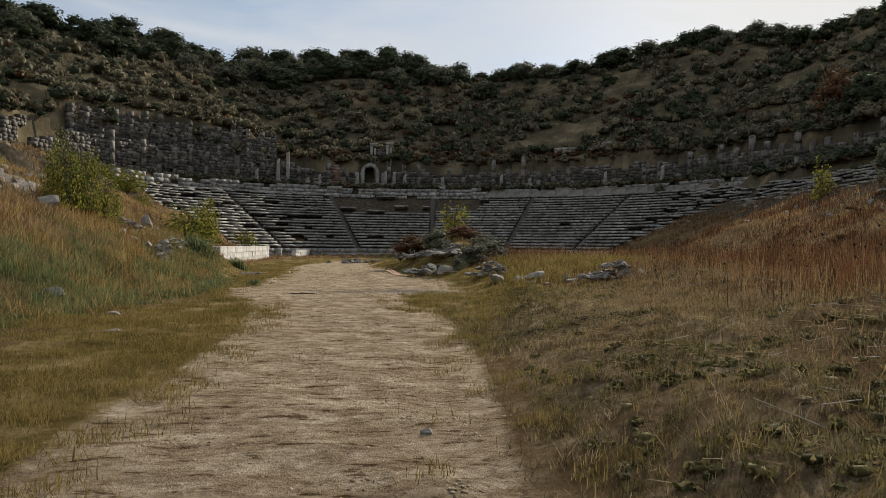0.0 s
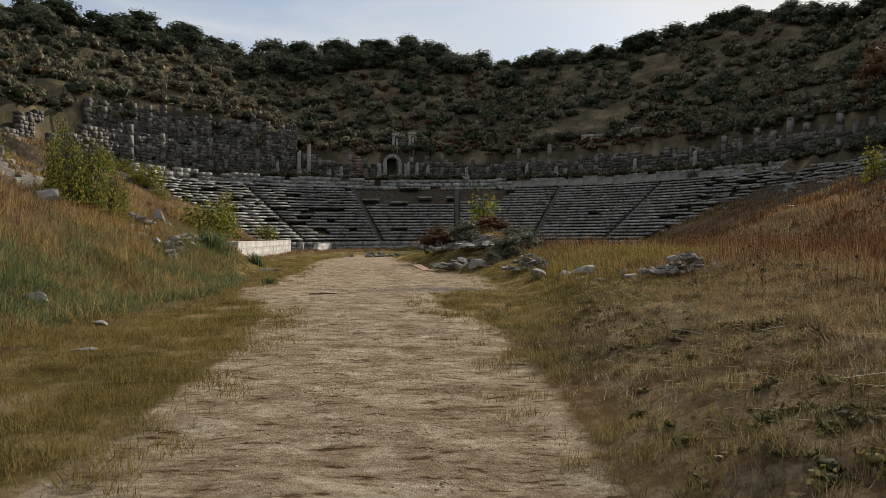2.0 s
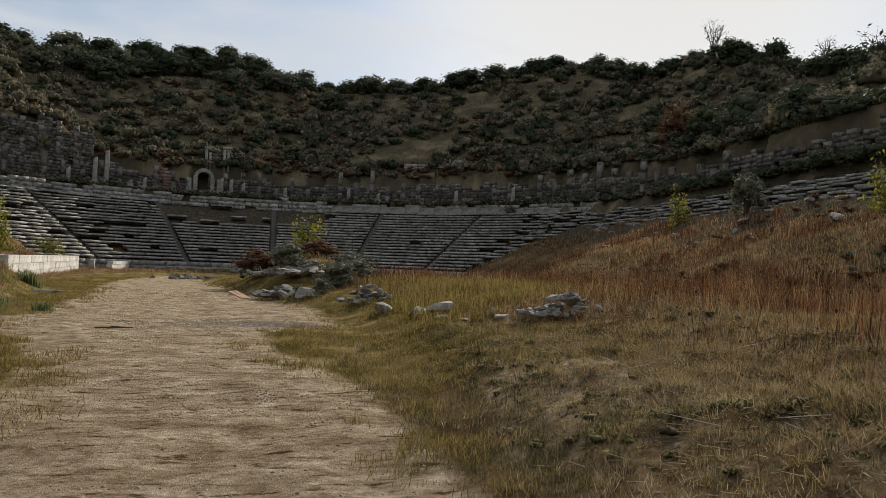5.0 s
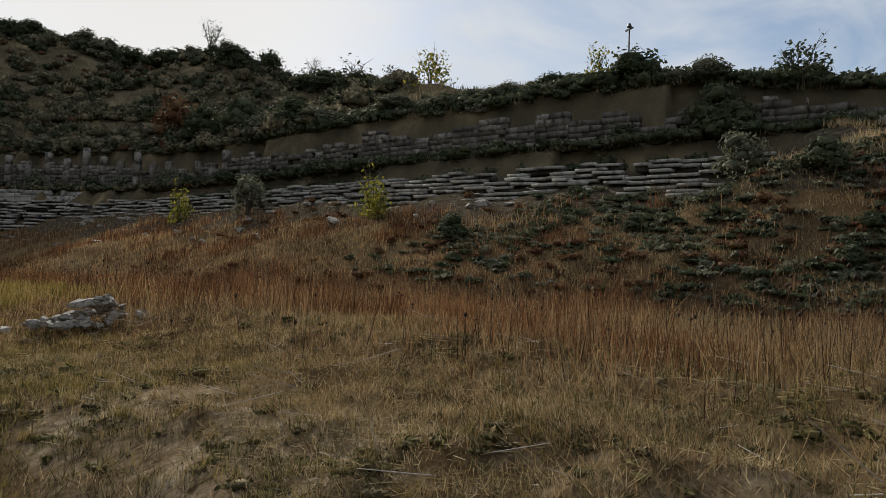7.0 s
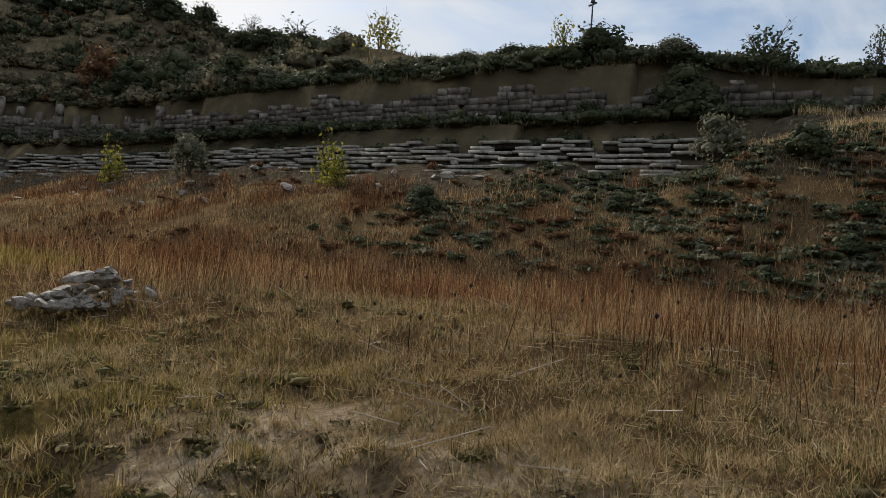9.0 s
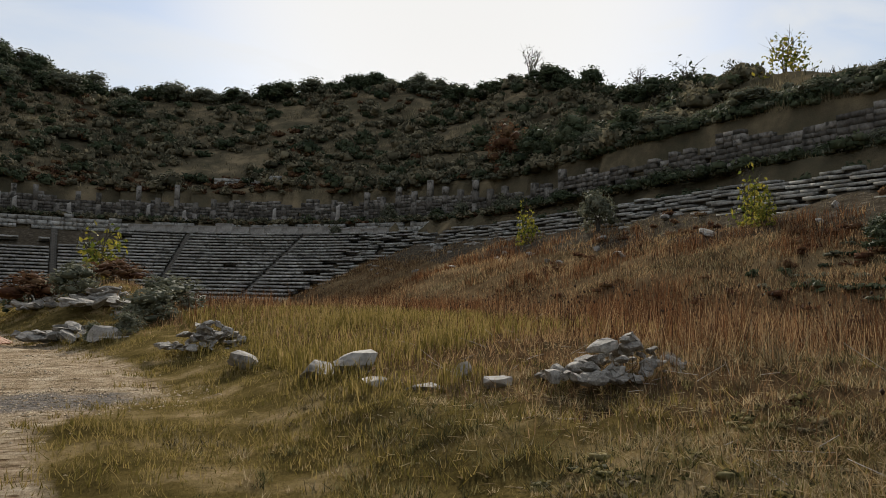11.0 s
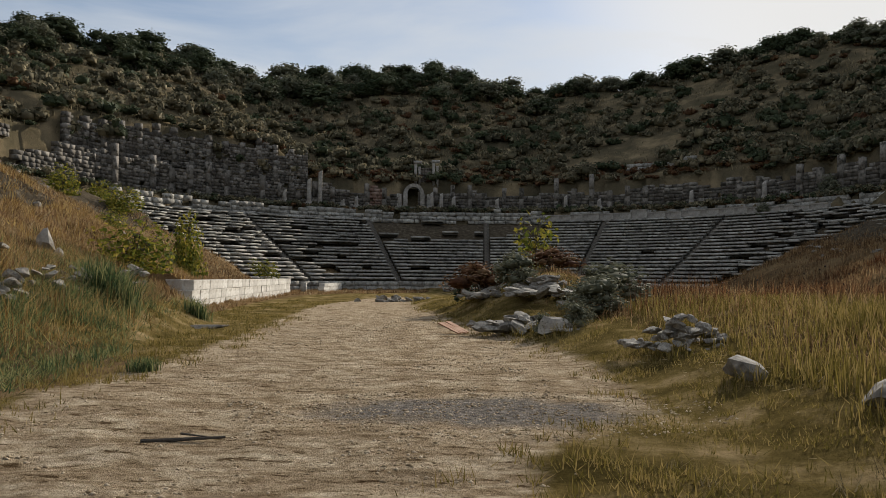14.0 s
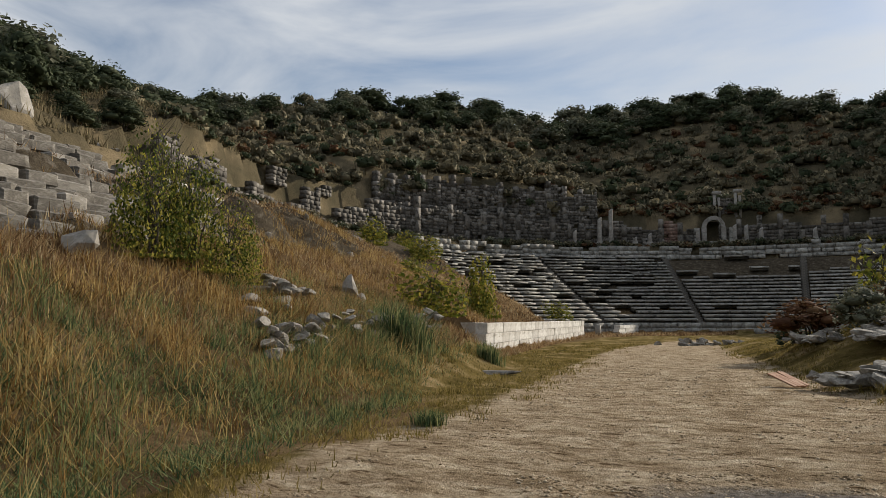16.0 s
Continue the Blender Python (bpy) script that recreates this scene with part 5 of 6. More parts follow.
    stone(-9.7, 36.8, 1.3, 0.35, 0.14, rng, "long flat stone lying by the reeds", group="turf stones", name="slab", turn=5)
    stone(-5.6, 12.4, 0.4, 0.25, 0.04, rng, "flat pale stone in the turf", M_PALE, "turf stones", "stone")


def low_wall():
    """The long wall of squared white blocks beside the track, with its return, block by block."""
    rng = np.random.RandomState(61)
    bm = bmesh.new()
    bmesh.ops.create_cube(bm, size=1)
    bmesh.ops.bevel(bm, geom=bm.edges[:], offset=0.025, segments=1, affect="EDGES")
    block = mesh_of(bm, "block", M_WHITE)
    for (x0, y0), (x1, y1), top, label in (((-14.7, 47.2), (-19.4, 80.3), 1.40, "long low wall of squared white marble blocks"),
                                           ((-14.8, 47.3), (-19.4, 49.3), 1.42, "short return of the white block wall"),
                                           ((-17.6, 86.0), (-17.4, 97.5), 0.95, "low detached stretch of white block wall")):
        run, ang = math.hypot(x1 - x0, y1 - y0), math.degrees(math.atan2(y1 - y0, x1 - x0))
        w = thing("block_wall", pose(x0, y0, 0, 0, 0, ang), label, "wall", kind="structure")
        for c in range(3):
            x = -0.2 * (c % 2)
            h = top / 3
            while x < run:
                l = min(rng.uniform(0.9, 1.7), run - x + 0.05)
                part("block", block, None, w, m=pose(x + l / 2, rng.normal(0, 0.012), h * (c + 0.5) - 0.02, 0, 0, rng.normal(0, 0.4)) @ Matrix.Diagonal((l * 0.985, 0.55, h * 0.98, 1)))
                x += l
    p = thing("gate_post", pose(-18.6, 83.0, 0), "dark squared stone post at the end of the wall", "post")
    part("shaft", blocks_mesh("shaft", [(0, 0, 0.5, 0.45, 0.45, 1.05, 0, 0)], M_SEAT, rng, 0.03), M_SEAT, p)


def build_fittings():
    rng = np.random.RandomState(71)
    # mast with a lamp head on the skyline
    x, y = 50.5, 31.3
    z = float(ground_z(x, y)) - 0.7
    mast = thing("mast", pose(x, y, z), "dark metal mast with a lamp head on the skyline", "mast")
    bm = bmesh.new()
    bmesh.ops.create_cone(bm, cap_ends=True, segments=10, radius1=0.09, radius2=0.06, depth=6.3, matrix=Matrix.Translation((0, 0, 3.1)))
    part("pole", bm, M_METAL, mast)
    bm = bmesh.new()
    bmesh.ops.create_cube(bm, size=1, matrix=Matrix.Translation((0, 0, 6.1)) @ Matrix.Rotation(radians(60), 4, "Z") @ Matrix.Diagonal((0.9, 0.12, 0.1, 1)))
    part("crossbar", bm, M_METAL, mast)
    bm = bmesh.new()
    bmesh.ops.create_cone(bm, cap_ends=True, segments=12, radius1=0.2, radius2=0.1, depth=0.28, matrix=Matrix.Translation((0, 0, 6.4)))
    part("lamp_head", bm, M_METAL, mast)
    # rusty boards leaning by the track
    x, y = -2.4, 36.0
    b = thing("board_stack", pose(x, y, float(ground_z(x, y)) + 0.06, 0, 0, 62), "short reddish boards leaning on a stone", "boards")
    for k in range(5):
        bm = bmesh.new()
        bmesh.ops.create_cube(bm, size=1, matrix=Matrix.Diagonal((0.12, 0.7, 0.035, 1)))
        bmesh.ops.bevel(bm, geom=bm.edges[:], offset=0.006, segments=1, affect="EDGES")
        part("board", bm, M_RUST, b, m=pose(k * 0.13 - 0.26, 0, 0.12, 22 + rng.normal(0, 2), 0, rng.normal(0, 2)))
    # a fallen stick on the track
    st = thing("fallen_stick", pose(-4.3, 22.4, 0.03, 0, 0, 20), "dry broken stick lying on the track", "stick")
    bm = bmesh.new()
    bmesh.ops.create_cone(bm, cap_ends=True, segments=7, radius1=0.022, radius2=0.012, depth=0.75, matrix=Matrix.Rotation(radians(90), 4, "Y"))
    part("stem", bm, M_BARK, st)
    bm = bmesh.new()
    bmesh.ops.create_cone(bm, cap_ends=True, segments=6, radius1=0.013, radius2=0.005, depth=0.35, matrix=Matrix.Translation((0.1, 0.1, 0.01)) @ Matrix.Rotation(radians(90), 4, "Y") @ Matrix.Rotation(radians(40), 4, "X"))
    part("twig", bm, M_BARK, st)


M_WHITE = material("white_marble", [(0.50, 0.47, 0.42), (0.68, 0.65, 0.59), (0.80, 0.77, 0.71)], 1.1, 0.75, 0.25, 14, objrand=0.35, stain=(0.42, 0.38, 0.32))
low_wall()
build_stones()
build_fittings()
build_bushes()
build_woods()
build_scrub()
# ------------------------------------------------------------------ grass, by zones


def blades(name, xy, h, w, mat, rng, lean=0.25, label="", z=None, category="grass", bend=True):
    """Grass as single bent blades, one island each."""
    n = len(xy)
    z = ground_z(xy[:, 0], xy[:, 1]) if z is None else z
    a = rng.uniform(0, 2 * math.pi, n)
    t = rng.uniform(0, 2 * math.pi, n)
    side = np.stack([np.cos(a), np.sin(a), np.zeros(n)], 1)
    tip = np.stack([np.cos(t), np.sin(t), np.zeros(n)], 1) * (np.abs(rng.normal(0, lean, n)) * h)[:, None]
    base = np.column_stack([xy, z - 0.02])
    up = np.array((0, 0, 1.0))
    mid = base + up * (h * 0.6)[:, None] + tip * 0.35
    end = base + up * (h * np.sqrt(np.clip(1 - lean * lean, 0.2, 1)))[:, None] + tip
    hw = (w / 2)[:, None] * side
    if bend:
        v = np.stack([base - hw, base + hw, mid + hw * 0.85, mid - hw * 0.85, end + hw * 0.2, end - hw * 0.2], 1).reshape(-1, 3)
        f = (np.array([(0, 1, 2, 3), (3, 2, 4, 5)])[None] + 6 * np.arange(n)[:, None, None]).reshape(-1, 4)
    else:
        v = np.stack([base - hw, base + hw, end], 1).reshape(-1, 3)
        f = np.arange(3 * n).reshape(n, 3)
    ob = new(name, raw_mesh(name, v, f, mat))
    return tagged(ob, label, category, kind="stuff"), end


def scatter(rng, n, x0, x1, y0, y1, keep):
    out, have = [], 0
    while have < n:
        x, y = rng.uniform(x0, x1, n), rng.uniform(y0, y1, n)
        ok = rng.uniform(0, 1, n) < keep(x, y)
        out.append(np.column_stack([x, y])[ok])
        have += ok.sum()
    return np.concatenate(out)[:n]


def edge_right(x, y):
    return x - np.interp(y, BANK_Y, BANK_X)


def tuft_mask(x, y, seed, f=0.9, low=-0.2, high=0.5):
    return smooth(low, high, rough_noise(x, y, f, seed))


def build_grass():
    rng = np.random.RandomState(81)

    def field(x, y):
        e = edge_right(x, y)
        u, v, r, phi = plan(x, y)
        near = smooth(2.4, 4.6, e - 1.1 * smooth(12, 8, y) + 0.8 * wave(x, y, 0.15, 4))
        near = near * np.where((y > 19) & (y < 34), smooth(3.0, 6.0, e - 0.05 * (y - 19)), 1)
        gap = 1 - 0.93 * smooth(0.05, 0.4, rough_noise(x, y, 0.14, 91))
        d = np.hypot(x, y - 9)
        return near * gap * (r < 33) * np.clip(13 / np.maximum(d, 6), 0.1, 1) ** 1.2

    # tall russet stalks of the right-hand field
    xy = scatter(rng, 105000, 0, 36, -6, 66, field)
    d = np.hypot(xy[:, 0], xy[:, 1] - 9)
    h = rng.uniform(0.3, 0.95, len(xy)) * (0.66 + 0.85 * rough_noise(xy[:, 0], xy[:, 1], 0.33, 14)) * smooth(0.5, 5.0, edge_right(xy[:, 0], xy[:, 1]) + 0.4)
    h = np.clip(h, 0.12, 1.1)
    deep = rough_noise(xy[:, 0], xy[:, 1], 0.16, 93) + rng.normal(0, 0.12, len(xy))
    for name, ok, mat, tall, lean, label in (("tall_dry_grass", (deep > -0.25) & (deep < 0.12), M_TALL, 0.9, 0.42, "tall russet dry grass covering the field"),
                                             ("dark_russet_grass", deep >= 0.12, M_RUSTGRASS, 1.15, 0.3, "patches of dark russet stalks in the field"),
                                             ("dull_tall_grass", deep <= -0.25, M_MAT, 0.6, 0.6, "dull brown grass covering the field")):
        blades(name, xy[ok], h[ok] * tall, 0.004 + 0.0008 * d[ok], mat, rng, lean, label, bend=False)
    # straw-coloured undergrowth
    xy = scatter(rng, 90000, 0, 30, -6, 50, lambda x, y: smooth(1.2, 3.6, edge_right(x, y)) * (0.3 + 0.7 * tuft_mask(x, y, 55, 0.3)) * np.clip(10 / np.maximum(np.hypot(x, y - 9), 4), 0.12, 1))
    d = np.hypot(xy[:, 0], xy[:, 1] - 9)
    blades("straw_undergrowth", xy, rng.uniform(0.08, 0.36, len(xy)), 0.004 + 0.0008 * d, M_TALL, rng, 0.6, "brown matted undergrowth in the field", bend=False)
    xy = scatter(rng, 26000, 1, 12, 8, 17, lambda x, y: smooth(0.8, 2.0, edge_right(x, y)) * smooth(4.6, 2.6, edge_right(x, y)) * (0.1 + 0.9 * tuft_mask(x, y, 58, 0.4)))
    blades("pale_matted_grass", xy, rng.uniform(0.04, 0.22, len(xy)), np.full(len(xy), 0.008), M_STRAW, rng, 0.8, "pale trampled straw in the open patch", bend=False)
    # dark stalks with seed heads
    xy = scatter(rng, 3400, 1, 30, -4, 52, lambda x, y: field(x, y) * (0.25 + 0.75 * tuft_mask(x, y, 66, 0.2)))
    d = np.hypot(xy[:, 0], xy[:, 1] - 9)
    h = rng.uniform(0.45, 1.0, len(xy)) * smooth(0.6, 4.0, edge_right(xy[:, 0], xy[:, 1]))
    h = np.maximum(h, 0.25)
    ob, ends = blades("thistle_stalks", xy, h, 0.006 + 0.0006 * d, M_SEED, rng, 0.2, "dark dry thistle stalks among the grass", bend=False)
    octa = np.array([(1, 0, 0), (0, 1, 0), (-1, 0, 0), (0, -1, 0), (0, 0, 1.2), (0, 0, -1.2)], float)
    of = np.array([(0, 1, 4), (1, 2, 4), (2, 3, 4), (3, 0, 4), (1, 0, 5), (2, 1, 5), (3, 2, 5), (0, 3, 5)])
    pick = ends[(rng.uniform(size=len(ends)) < 0.55) & (np.hypot(xy[:, 0], xy[:, 1] - 8) > 4)]
    rad = rng.uniform(0.010, 0.026, len(pick))
    v = (pick[:, None] + octa[None] * rad[:, None, None]).reshape(-1, 3)
    f = (of[None] + 6 * np.arange(len(pick))[:, None, None]).reshape(-1, 3)
    tagged(new("seed_heads", raw_mesh("seed_heads", v, f, M_SEED)), "dark dry seed heads on thin stalks", "seed heads", kind="stuff")

    # short turf on both sides of the track
    def lawn(x, y):
        mid, half = path_mid(y)
        q = np.abs(x - mid) - half
        left = np.where(x < mid, smooth(8.5, 5.5, q), smooth(5.6, 3.6, q) * smooth(12, 16, y))
        left = left * smooth(-0.7, 0.5, q + 0.7 * rough_noise(x, y, 0.5, 23))
        d = np.hypot(x, y - 9)
        return left * (0.10 + 0.90 * tuft_mask(x, y, 12, 0.55, -0.15, 0.4)) * np.clip(8 / np.maximum(d, 3), 0.12, 1)

    xy = scatter(rng, 125000, -14, 9, -4, 62, lawn)
    d = np.hypot(xy[:, 0], xy[:, 1] - 9)
    h = rng.uniform(0.025, 0.10, len(xy)) * (1 + 0.9 * tuft_mask(xy[:, 0], xy[:, 1], 44, 0.5)) * np.where(xy[:, 0] < -1.5, 1.15, 1.0)
    blades("turf", xy, h, 0.006 + 0.0008 * d, M_LAWN, rng, 0.55, "short yellow-green turf beside the track", bend=False)
    # matted brown grass right of the track, near its start
    xy = scatter(rng, 90000, 0, 9, -3, 19, lambda x, y: smooth(-0.6, 0.5, edge_right(x, y) + 0.6 * rough_noise(x, y, 0.5, 24)) * smooth(7, 4, edge_right(x, y)) * smooth(19, 14, y) * (0.15 + 0.85 * tuft_mask(x, y, 13, 0.7)) * np.clip(6 / np.maximum(np.hypot(x, y - 6), 3), 0.2, 1))
    d = np.hypot(xy[:, 0], xy[:, 1] - 6)
    blades("matted_grass", xy, rng.uniform(0.015, 0.07, len(xy)) * (0.7 + 0.8 * tuft_mask(xy[:, 0], xy[:, 1], 45, 0.6)), 0.005 + 0.0006 * d, M_MAT, rng, 0.75, "matted brown grass beside the track", bend=False)
    # worn tufts along the edges of the track
    def rim(x, y):
        mid, half = path_mid(y)
        q = np.abs(x - mid) - half
        return smooth(-1.1, 0.0, q) * smooth(1.6, 0.3, q) * tuft_mask(x, y, 17, 0.9, 0.1, 0.5) * np.clip(8 / np.maximum(np.hypot(x, y - 9), 3), 0.1, 1)
    xy = scatter(rng, 26000, -10, 6, -2, 45, rim)
    blades("edge_tufts", xy, rng.uniform(0.04, 0.17, len(xy)), 0.007 + 0.0006 * np.hypot(xy[:, 0], xy[:, 1] - 9), M_LAWN, rng, 0.5, "ragged grass tufts along the track's edge", bend=False)

    # left slope: russet grass
    def slope(x, y):
        u, v, r, phi = plan(x, y)
        r = r - 0.16 * np.clip(-u, 0, 60)
        ok = (v < 0) & (r > 16.2) & (r < 33)
        return ok * (0.25 + 0.75 * tuft_mask(x, y, 71, 0.25)) * np.where(r > 27, 0.35, 1) * np.clip(22 / np.maximum(np.hypot(x + 1, y - 16), 8), 0.25, 1)
    xy = scatter(rng, 85000, -44, -8, 8, 100, slope)
    d = np.hypot(xy[:, 0] + 1, xy[:, 1] - 16)
    blades("slope_grass", xy, rng.uniform(0.12, 0.5, len(xy)), 0.008 + 0.0010 * d, M_TALL, rng, 0.6, "russet dry grass on the lit slope", bend=False)
    xy = scatter(rng, 22000, -44, -8, 8, 90, slope)
    d = np.hypot(xy[:, 0] + 1, xy[:, 1] - 16)
    blades("slope_straw", xy, rng.uniform(0.12, 0.45, len(xy)), 0.008 + 0.0010 * d, M_STRAW, rng, 0.6, "straw-coloured grass stalks on the lit slope", bend=False)

    # right slope: the same grass, farther off
    def slope2(x, y):
        u, v, r, phi = plan(x, y)
        return ((v > 0) & (r > 17) & (r < 36)) * (0.1 + 0.9 * tuft_mask(x, y, 73, 0.12)) * np.where(r > 31, 0.3, 1) * np.where(y < 32, 0.45, 1)
    xy = scatter(rng, 60000, 10, 40, -8, 104, slope2)
    # Mostly duller brown blades here; part of the slope's shade sits in that colour.
    dark = (xy[:, 1] < 50 + 8 * wave(xy[:, 0], xy[:, 1], 0.1, 6)) & (rng.uniform(size=len(xy)) < 0.92)
    low = xy[dark]
    blades("dull_slope_grass", low, rng.uniform(0.1, 0.4, len(low)), np.full(len(low), 0.04), M_MAT, rng, 0.5, "dull brown grass on the shaded slope", bend=False)
    xy = xy[~dark]
    blades("far_slope_grass", xy, rng.uniform(0.15, 0.6, len(xy)) * (0.6 + 0.6 * tuft_mask(xy[:, 0], xy[:, 1], 74, 0.2)), np.full(len(xy), 0.045), M_TALL, rng, 0.3, "russet dry grass on the shaded slope", bend=False)

    # the ridge and the terraces: pale dry grass between the scrub
    def hill(x, y):
        u, v, r, phi = plan(x, y)
        s = along(u, phi)
        return ((r > R_WALL + 0.5) & (r < np.interp(s, RIDGE_S, RIDGE_R) + 4)) * tuft_mask(x, y, 78, 0.06, -0.4, 0.4)
    xy = scatter(rng, 26000, -100, 90, -10, 175, hill)
    blades("hill_grass", xy, rng.uniform(0.3, 0.8, len(xy)), np.full(len(xy), 0.10), M_MAT, rng, 0.35, "pale dry grass on the hillside terraces", bend=False)

    def crest(x, y):
        u, v, r, phi = plan(x, y)
        s = along(u, phi)
        return (np.abs(s) > 96) * (r > R_WALL + 0.3) * (r < 53) * (0.3 + 0.7 * tuft_mask(x, y, 83, 0.12))
    xy = np.concatenate([scatter(rng, 16000, 38, 58, -12, 66, crest), scatter(rng, 12000, -54, -28, 10, 66, crest)])
    blades("crest_grass", xy, rng.uniform(0.25, 0.9, len(xy)), np.full(len(xy), 0.045), M_MAT, rng, 0.35, "dry grass along the crest above the walls", bend=False)
    # green reeds and rank grass at the foot of the left slope
    def reed(x, y):
        q = x - np.interp(y, [10, 16, 22, 28, 34, 42, 50], [-7.8, -7.6, -7.5, -8.4, -10.4, -12.6, -14.8])
        return smooth(0.7, -0.6, q) * smooth(-4.2, -2.2, q) * (0.3 + 0.7 * tuft_mask(x, y, 19, 0.35)) * smooth(41, 35, y)
    xy = scatter(rng, 30000, -22, -7, 8, 42, reed)
    d = np.hypot(xy[:, 0] + 2, xy[:, 1] - 17)
    blades("green_reeds", xy, rng.uniform(0.10, 0.5, len(xy)) * (0.6 + 0.6 * tuft_mask(xy[:, 0], xy[:, 1], 20, 0.4)), 0.010 + 0.0010 * d, M_REED, rng, 0.75, "rank green grass and reeds at the foot of the slope", bend=False)
    # yellow-green rank grass behind the pale block
    xy = scatter(rng, 15000, 2.2, 9, 22.5, 36, lambda x, y: smooth(0.0, 0.6, edge_right(x, y) - 0.3) * (0.3 + 0.7 * tuft_mask(x, y, 29, 0.3)))
    blades("rank_grass", xy, rng.uniform(0.1, 0.42, len(xy)), np.full(len(xy), 0.015), M_LAWN, rng, 0.3, "rank yellow-green grass round the stones")
    # grass growing up in front of the bank's stones
    spots = np.array([(2.6, 22.3), (2.2, 22.6), (3.2, 20.4), (2.4, 20.9), (1.9, 25.2), (1.5, 28.0), (0.2, 32.8), (-0.6, 34.2)])
    xy = np.repeat(spots, 160, axis=0) + rng.normal(0, 0.22, (len(spots) * 160, 2))
    blades("stone_tufts", xy, rng.uniform(0.08, 0.34, len(xy)), np.full(len(xy), 0.012), M_LAWN, rng, 0.35, "yellow-green grass tufts in front of the stones")
    # dark tufts
    for x, y, w, h, n in ((-7.1, 27.4, 0.35, 0.3, 320), (-11.5, 34.6, 0.9, 1.3, 700), (-10.9, 39.0, 0.5, 0.7, 300), (-17.6, 53.5, 1.2, 1.4, 400)):
        k = rng.normal(0, w / 3, (n, 2)) + (x, y)
        blades("grass_tuft", k, rng.uniform(0.4, 1, n) * h, np.full(n, 0.015 if w < 0.5 else 0.025), M_REED, rng, 0.4, "dark green tuft of stiff grass", category="grass tuft")
    # bleached fallen stems and twigs
    lying("fallen_stems", scatter(rng, 700, 1, 14, 1, 26, lambda x, y: smooth(0.8, 2.5, edge_right(x, y))), (0.15, 0.5), 0.009, M_DRYWOOD, rng, "bleached fallen stems in the dry grass", 0.25)
    lying("straw_litter", scatter(rng, 11000, -0.5, 14, -1, 30, lambda x, y: smooth(0.0, 1.5, edge_right(x, y)) * (0.25 + 0.75 * smooth(6, 9, y)) * (0.15 + 0.85 * tuft_mask(x, y, 57, 0.5)) * np.clip(6 / np.maximum(np.hypot(x, y - 8), 3), 0.1, 1)), (0.03, 0.18), 0.008, M_STRAW, rng, "bits of pale straw lying on the ground", 0.1)
    # tufts that stand out one by one, right and left of the track
    for name, mat, n, box, hh, seed in (("brown_tufts", M_MAT, 2600, (0, 12, -2, 22), (0.06, 0.20), 3), ("olive_tufts", M_OLIVEGRASS, 3800, (0, 9, 1, 20), (0.06, 0.17), 6), ("pale_tufts", M_STRAW, 1500, (0, 9, 1, 20), (0.06, 0.17), 7), ("green_tufts", M_LAWN, 900, (0, 9, -2, 30), (0.06, 0.20), 4), ("left_tufts", M_LAWN, 3000, (-11, 0, -2, 36), (0.06, 0.24), 5)):
        def keep(x, y):
            mid, half = path_mid(y)
            return smooth(-0.3, 0.5, np.abs(x - mid) - half) * (0.15 + 0.85 * tuft_mask(x, y, 90 + seed, 0.4)) * np.clip(6 / np.maximum(np.hypot(x, y - 7), 3), 0.15, 1)
        c = scatter(rng, n, *box, keep)
        m = 16
        size = rng.uniform(*hh, n)
        k = np.repeat(c, m, 0) + rng.normal(0, 1, (n * m, 2)) * np.repeat(size, m)[:, None] * 0.3
        blades(name, k, np.repeat(size, m) * rng.uniform(0.6, 1.2, n * m), 0.005 + 0.0006 * np.hypot(k[:, 0], k[:, 1] - 7), mat, rng, 0.6, "small ragged grass tufts on the trampled ground", bend=False)
    # grass on the terrace above the seats
    def ledge(x, y):
        u, v, r, phi = plan(x, y)
        return ((r > R_TOP + 1.2) & (r < R_WALL - 0.6)) * (0.2 + 0.8 * tuft_mask(x, y, 79, 0.15))
    xy = scatter(rng, 14000, -45, 46, 0, 122, ledge)
    blades("terrace_grass", xy, rng.uniform(0.25, 0.8, len(xy)), np.full(len(xy), 0.09), M_MAT, rng, 0.4, "dry grass on the terrace above the seats", bend=False)


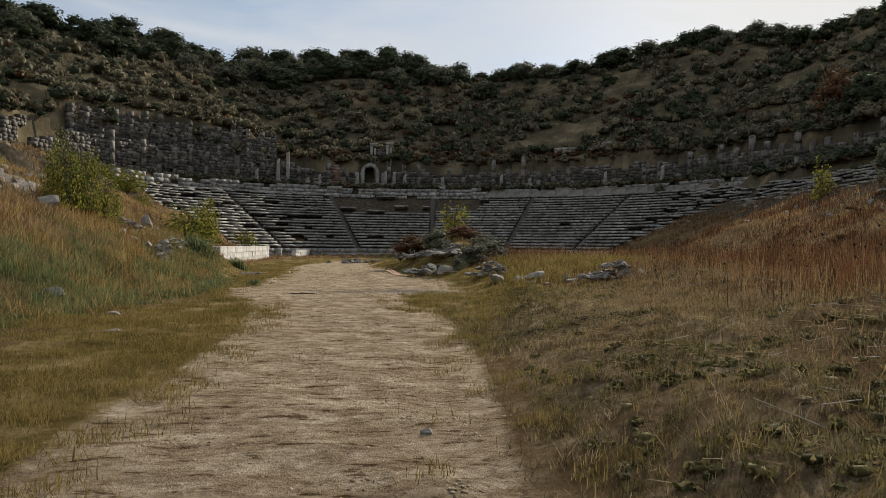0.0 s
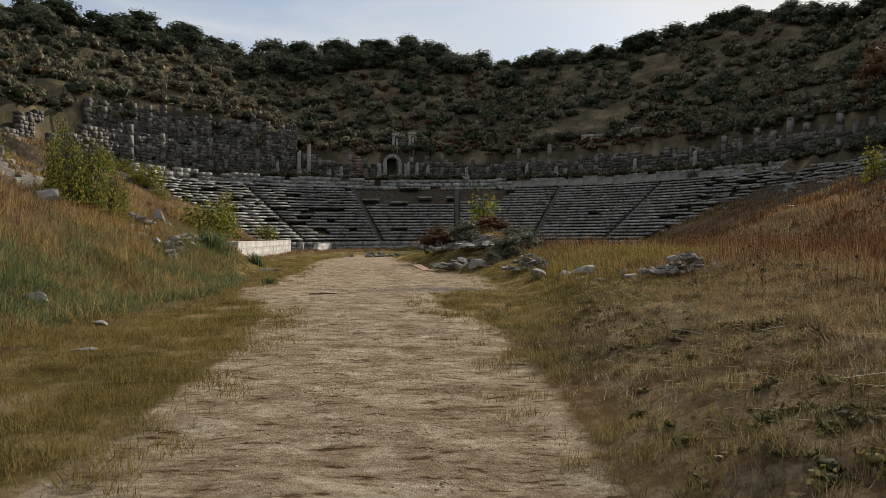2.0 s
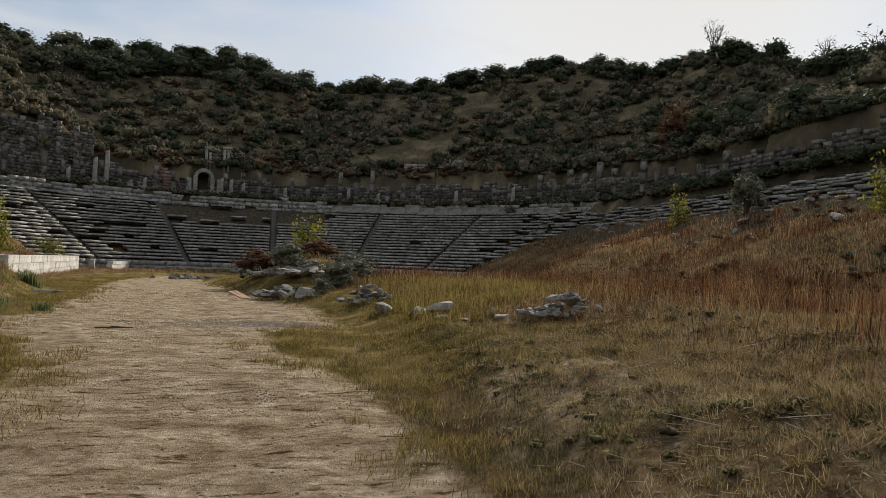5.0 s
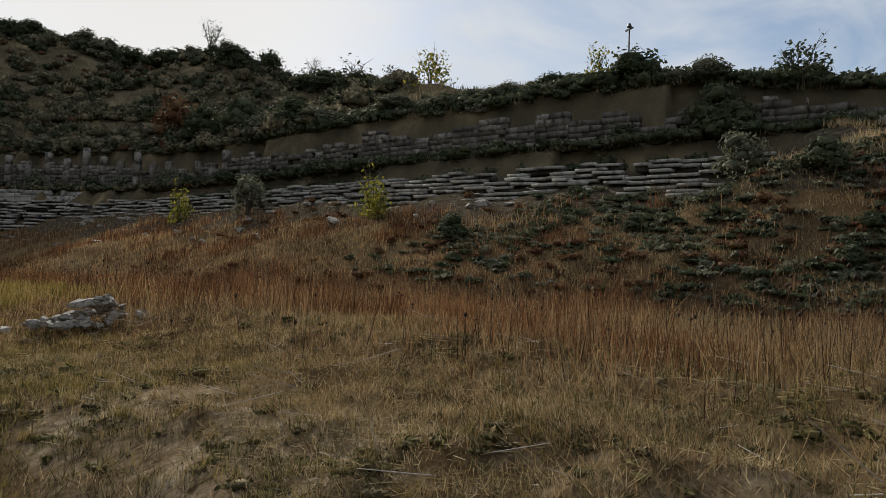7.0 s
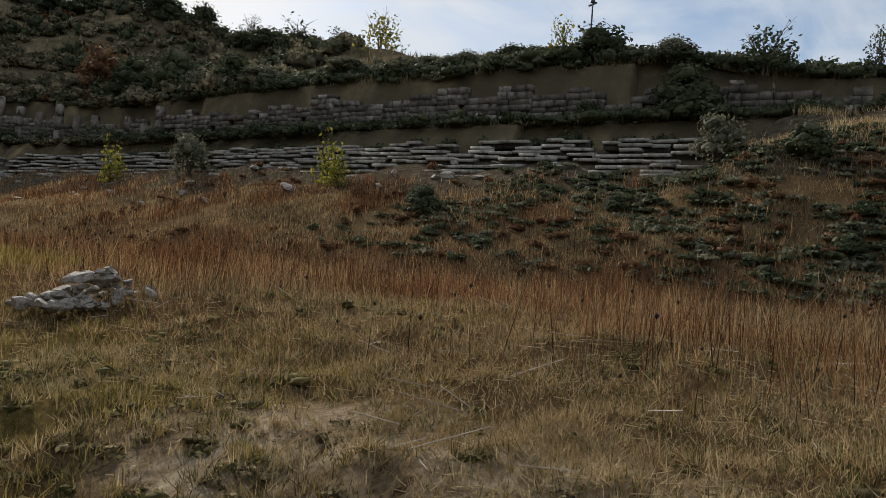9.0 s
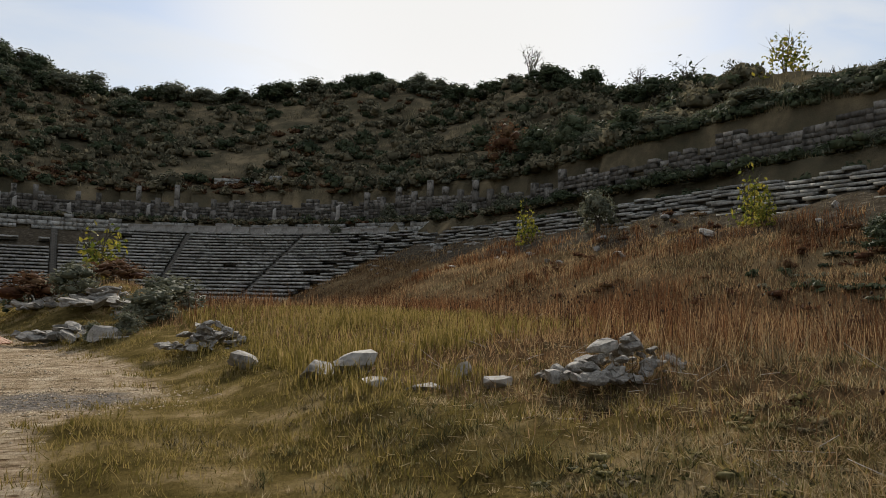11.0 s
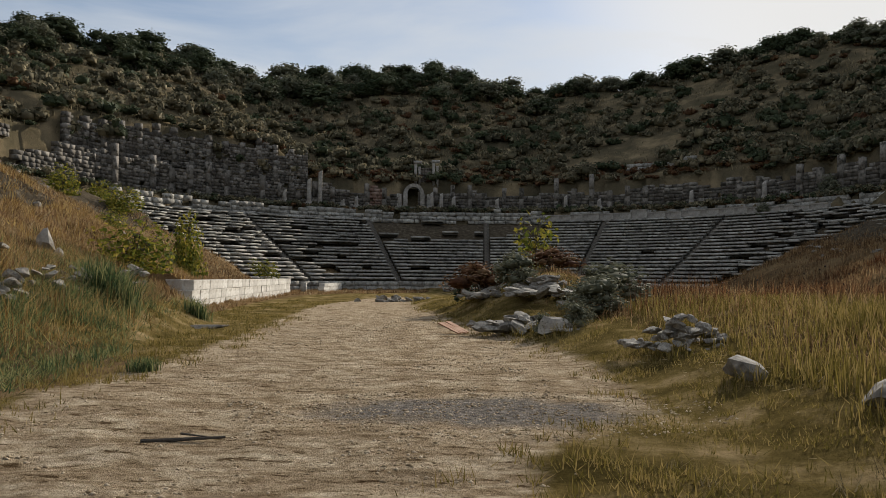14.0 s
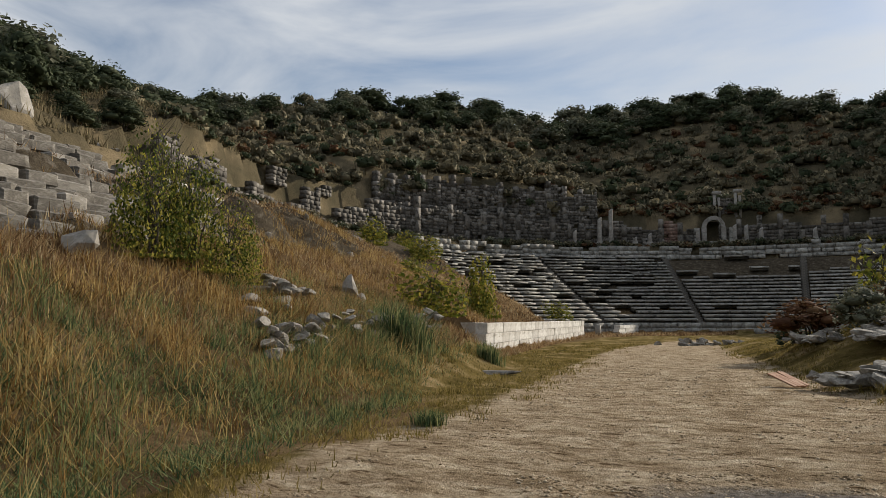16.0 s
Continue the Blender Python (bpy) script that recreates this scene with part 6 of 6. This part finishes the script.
def lying(name, xy, length, width, mat, rng, label, lift):
    """Stems that lie or lean on the ground: thin four-sided slivers."""
    n = len(xy)
    a = rng.uniform(0, 2 * math.pi, n)
    l = rng.uniform(*length, n)
    p = np.column_stack([xy, ground_z(xy[:, 0], xy[:, 1]) + 0.01])
    q = p + np.stack([np.cos(a) * l, np.sin(a) * l, np.abs(rng.normal(0, lift, n)) * l], 1)
    side = np.stack([-np.sin(a), np.cos(a), np.zeros(n)], 1) * width / 2
    up = np.array((0, 0, width * 0.8))
    v = np.stack([p - side, p + up, p + side, q - side * 0.5, q + up * 0.6, q + side * 0.5], 1).reshape(-1, 3)
    f = (np.array([(0, 1, 4, 3), (1, 2, 5, 4), (2, 0, 3, 5)])[None] + 6 * np.arange(n)[:, None, None]).reshape(-1, 4)
    tagged(new(name, raw_mesh(name, v, f, mat)), label, "straw", kind="stuff")


def build_clods():
    """Crumbs of earth and small stones lying on the track."""
    rng = np.random.RandomState(91)
    n = 9000
    def keep(x, y):
        mid, half = path_mid(y)
        q = np.abs(x - mid) / half
        g = np.hypot((x + 1.6) / 3.0, (y - 24.3) / 1.6)
        return smooth(1.25, 0.7, q) * (0.08 + 0.92 * tuft_mask(x, y, 37, 0.9, 0.1, 0.5)) * np.clip(7 / np.maximum(np.hypot(x, y - 8), 3), 0.1, 1) + 0.5 * (g < 1)
    xy = scatter(rng, n, -8, 5, 1.5, 45, keep)
    z = ground_z(xy[:, 0], xy[:, 1])
    octa = np.array([(1, 0, 0), (0, 1, 0), (-1, 0, 0), (0, -1, 0), (0, 0, 0.55), (0, 0, -0.4)], float)
    of = np.array([(0, 1, 4), (1, 2, 4), (2, 3, 4), (3, 0, 4), (1, 0, 5), (2, 1, 5), (3, 2, 5), (0, 3, 5)])
    rad = rng.uniform(0.004, 0.02, n) ** 1.0 * (1 + 0.03 * np.hypot(xy[:, 0], xy[:, 1] - 8))
    o = octa[None] * rad[:, None, None] * rng.uniform(0.5, 1.5, (n, 6, 3))
    v = (np.column_stack([xy, z])[:, None] + o).reshape(-1, 3)
    f = (of[None] + 6 * np.arange(n)[:, None, None]).reshape(-1, 3)
    tagged(new("earth_crumbs", raw_mesh("earth_crumbs", v, f, M_CLOD)), "crumbs of earth and small stones on the track", "gravel", kind="stuff")


M_CLOD = material("earth_clods", [(0.26, 0.19, 0.115), (0.38, 0.29, 0.185), (0.54, 0.44, 0.31)], 0.8, 0.95, 0.2, 30, island=0.6)
build_grass()
build_clods()
build_brush()
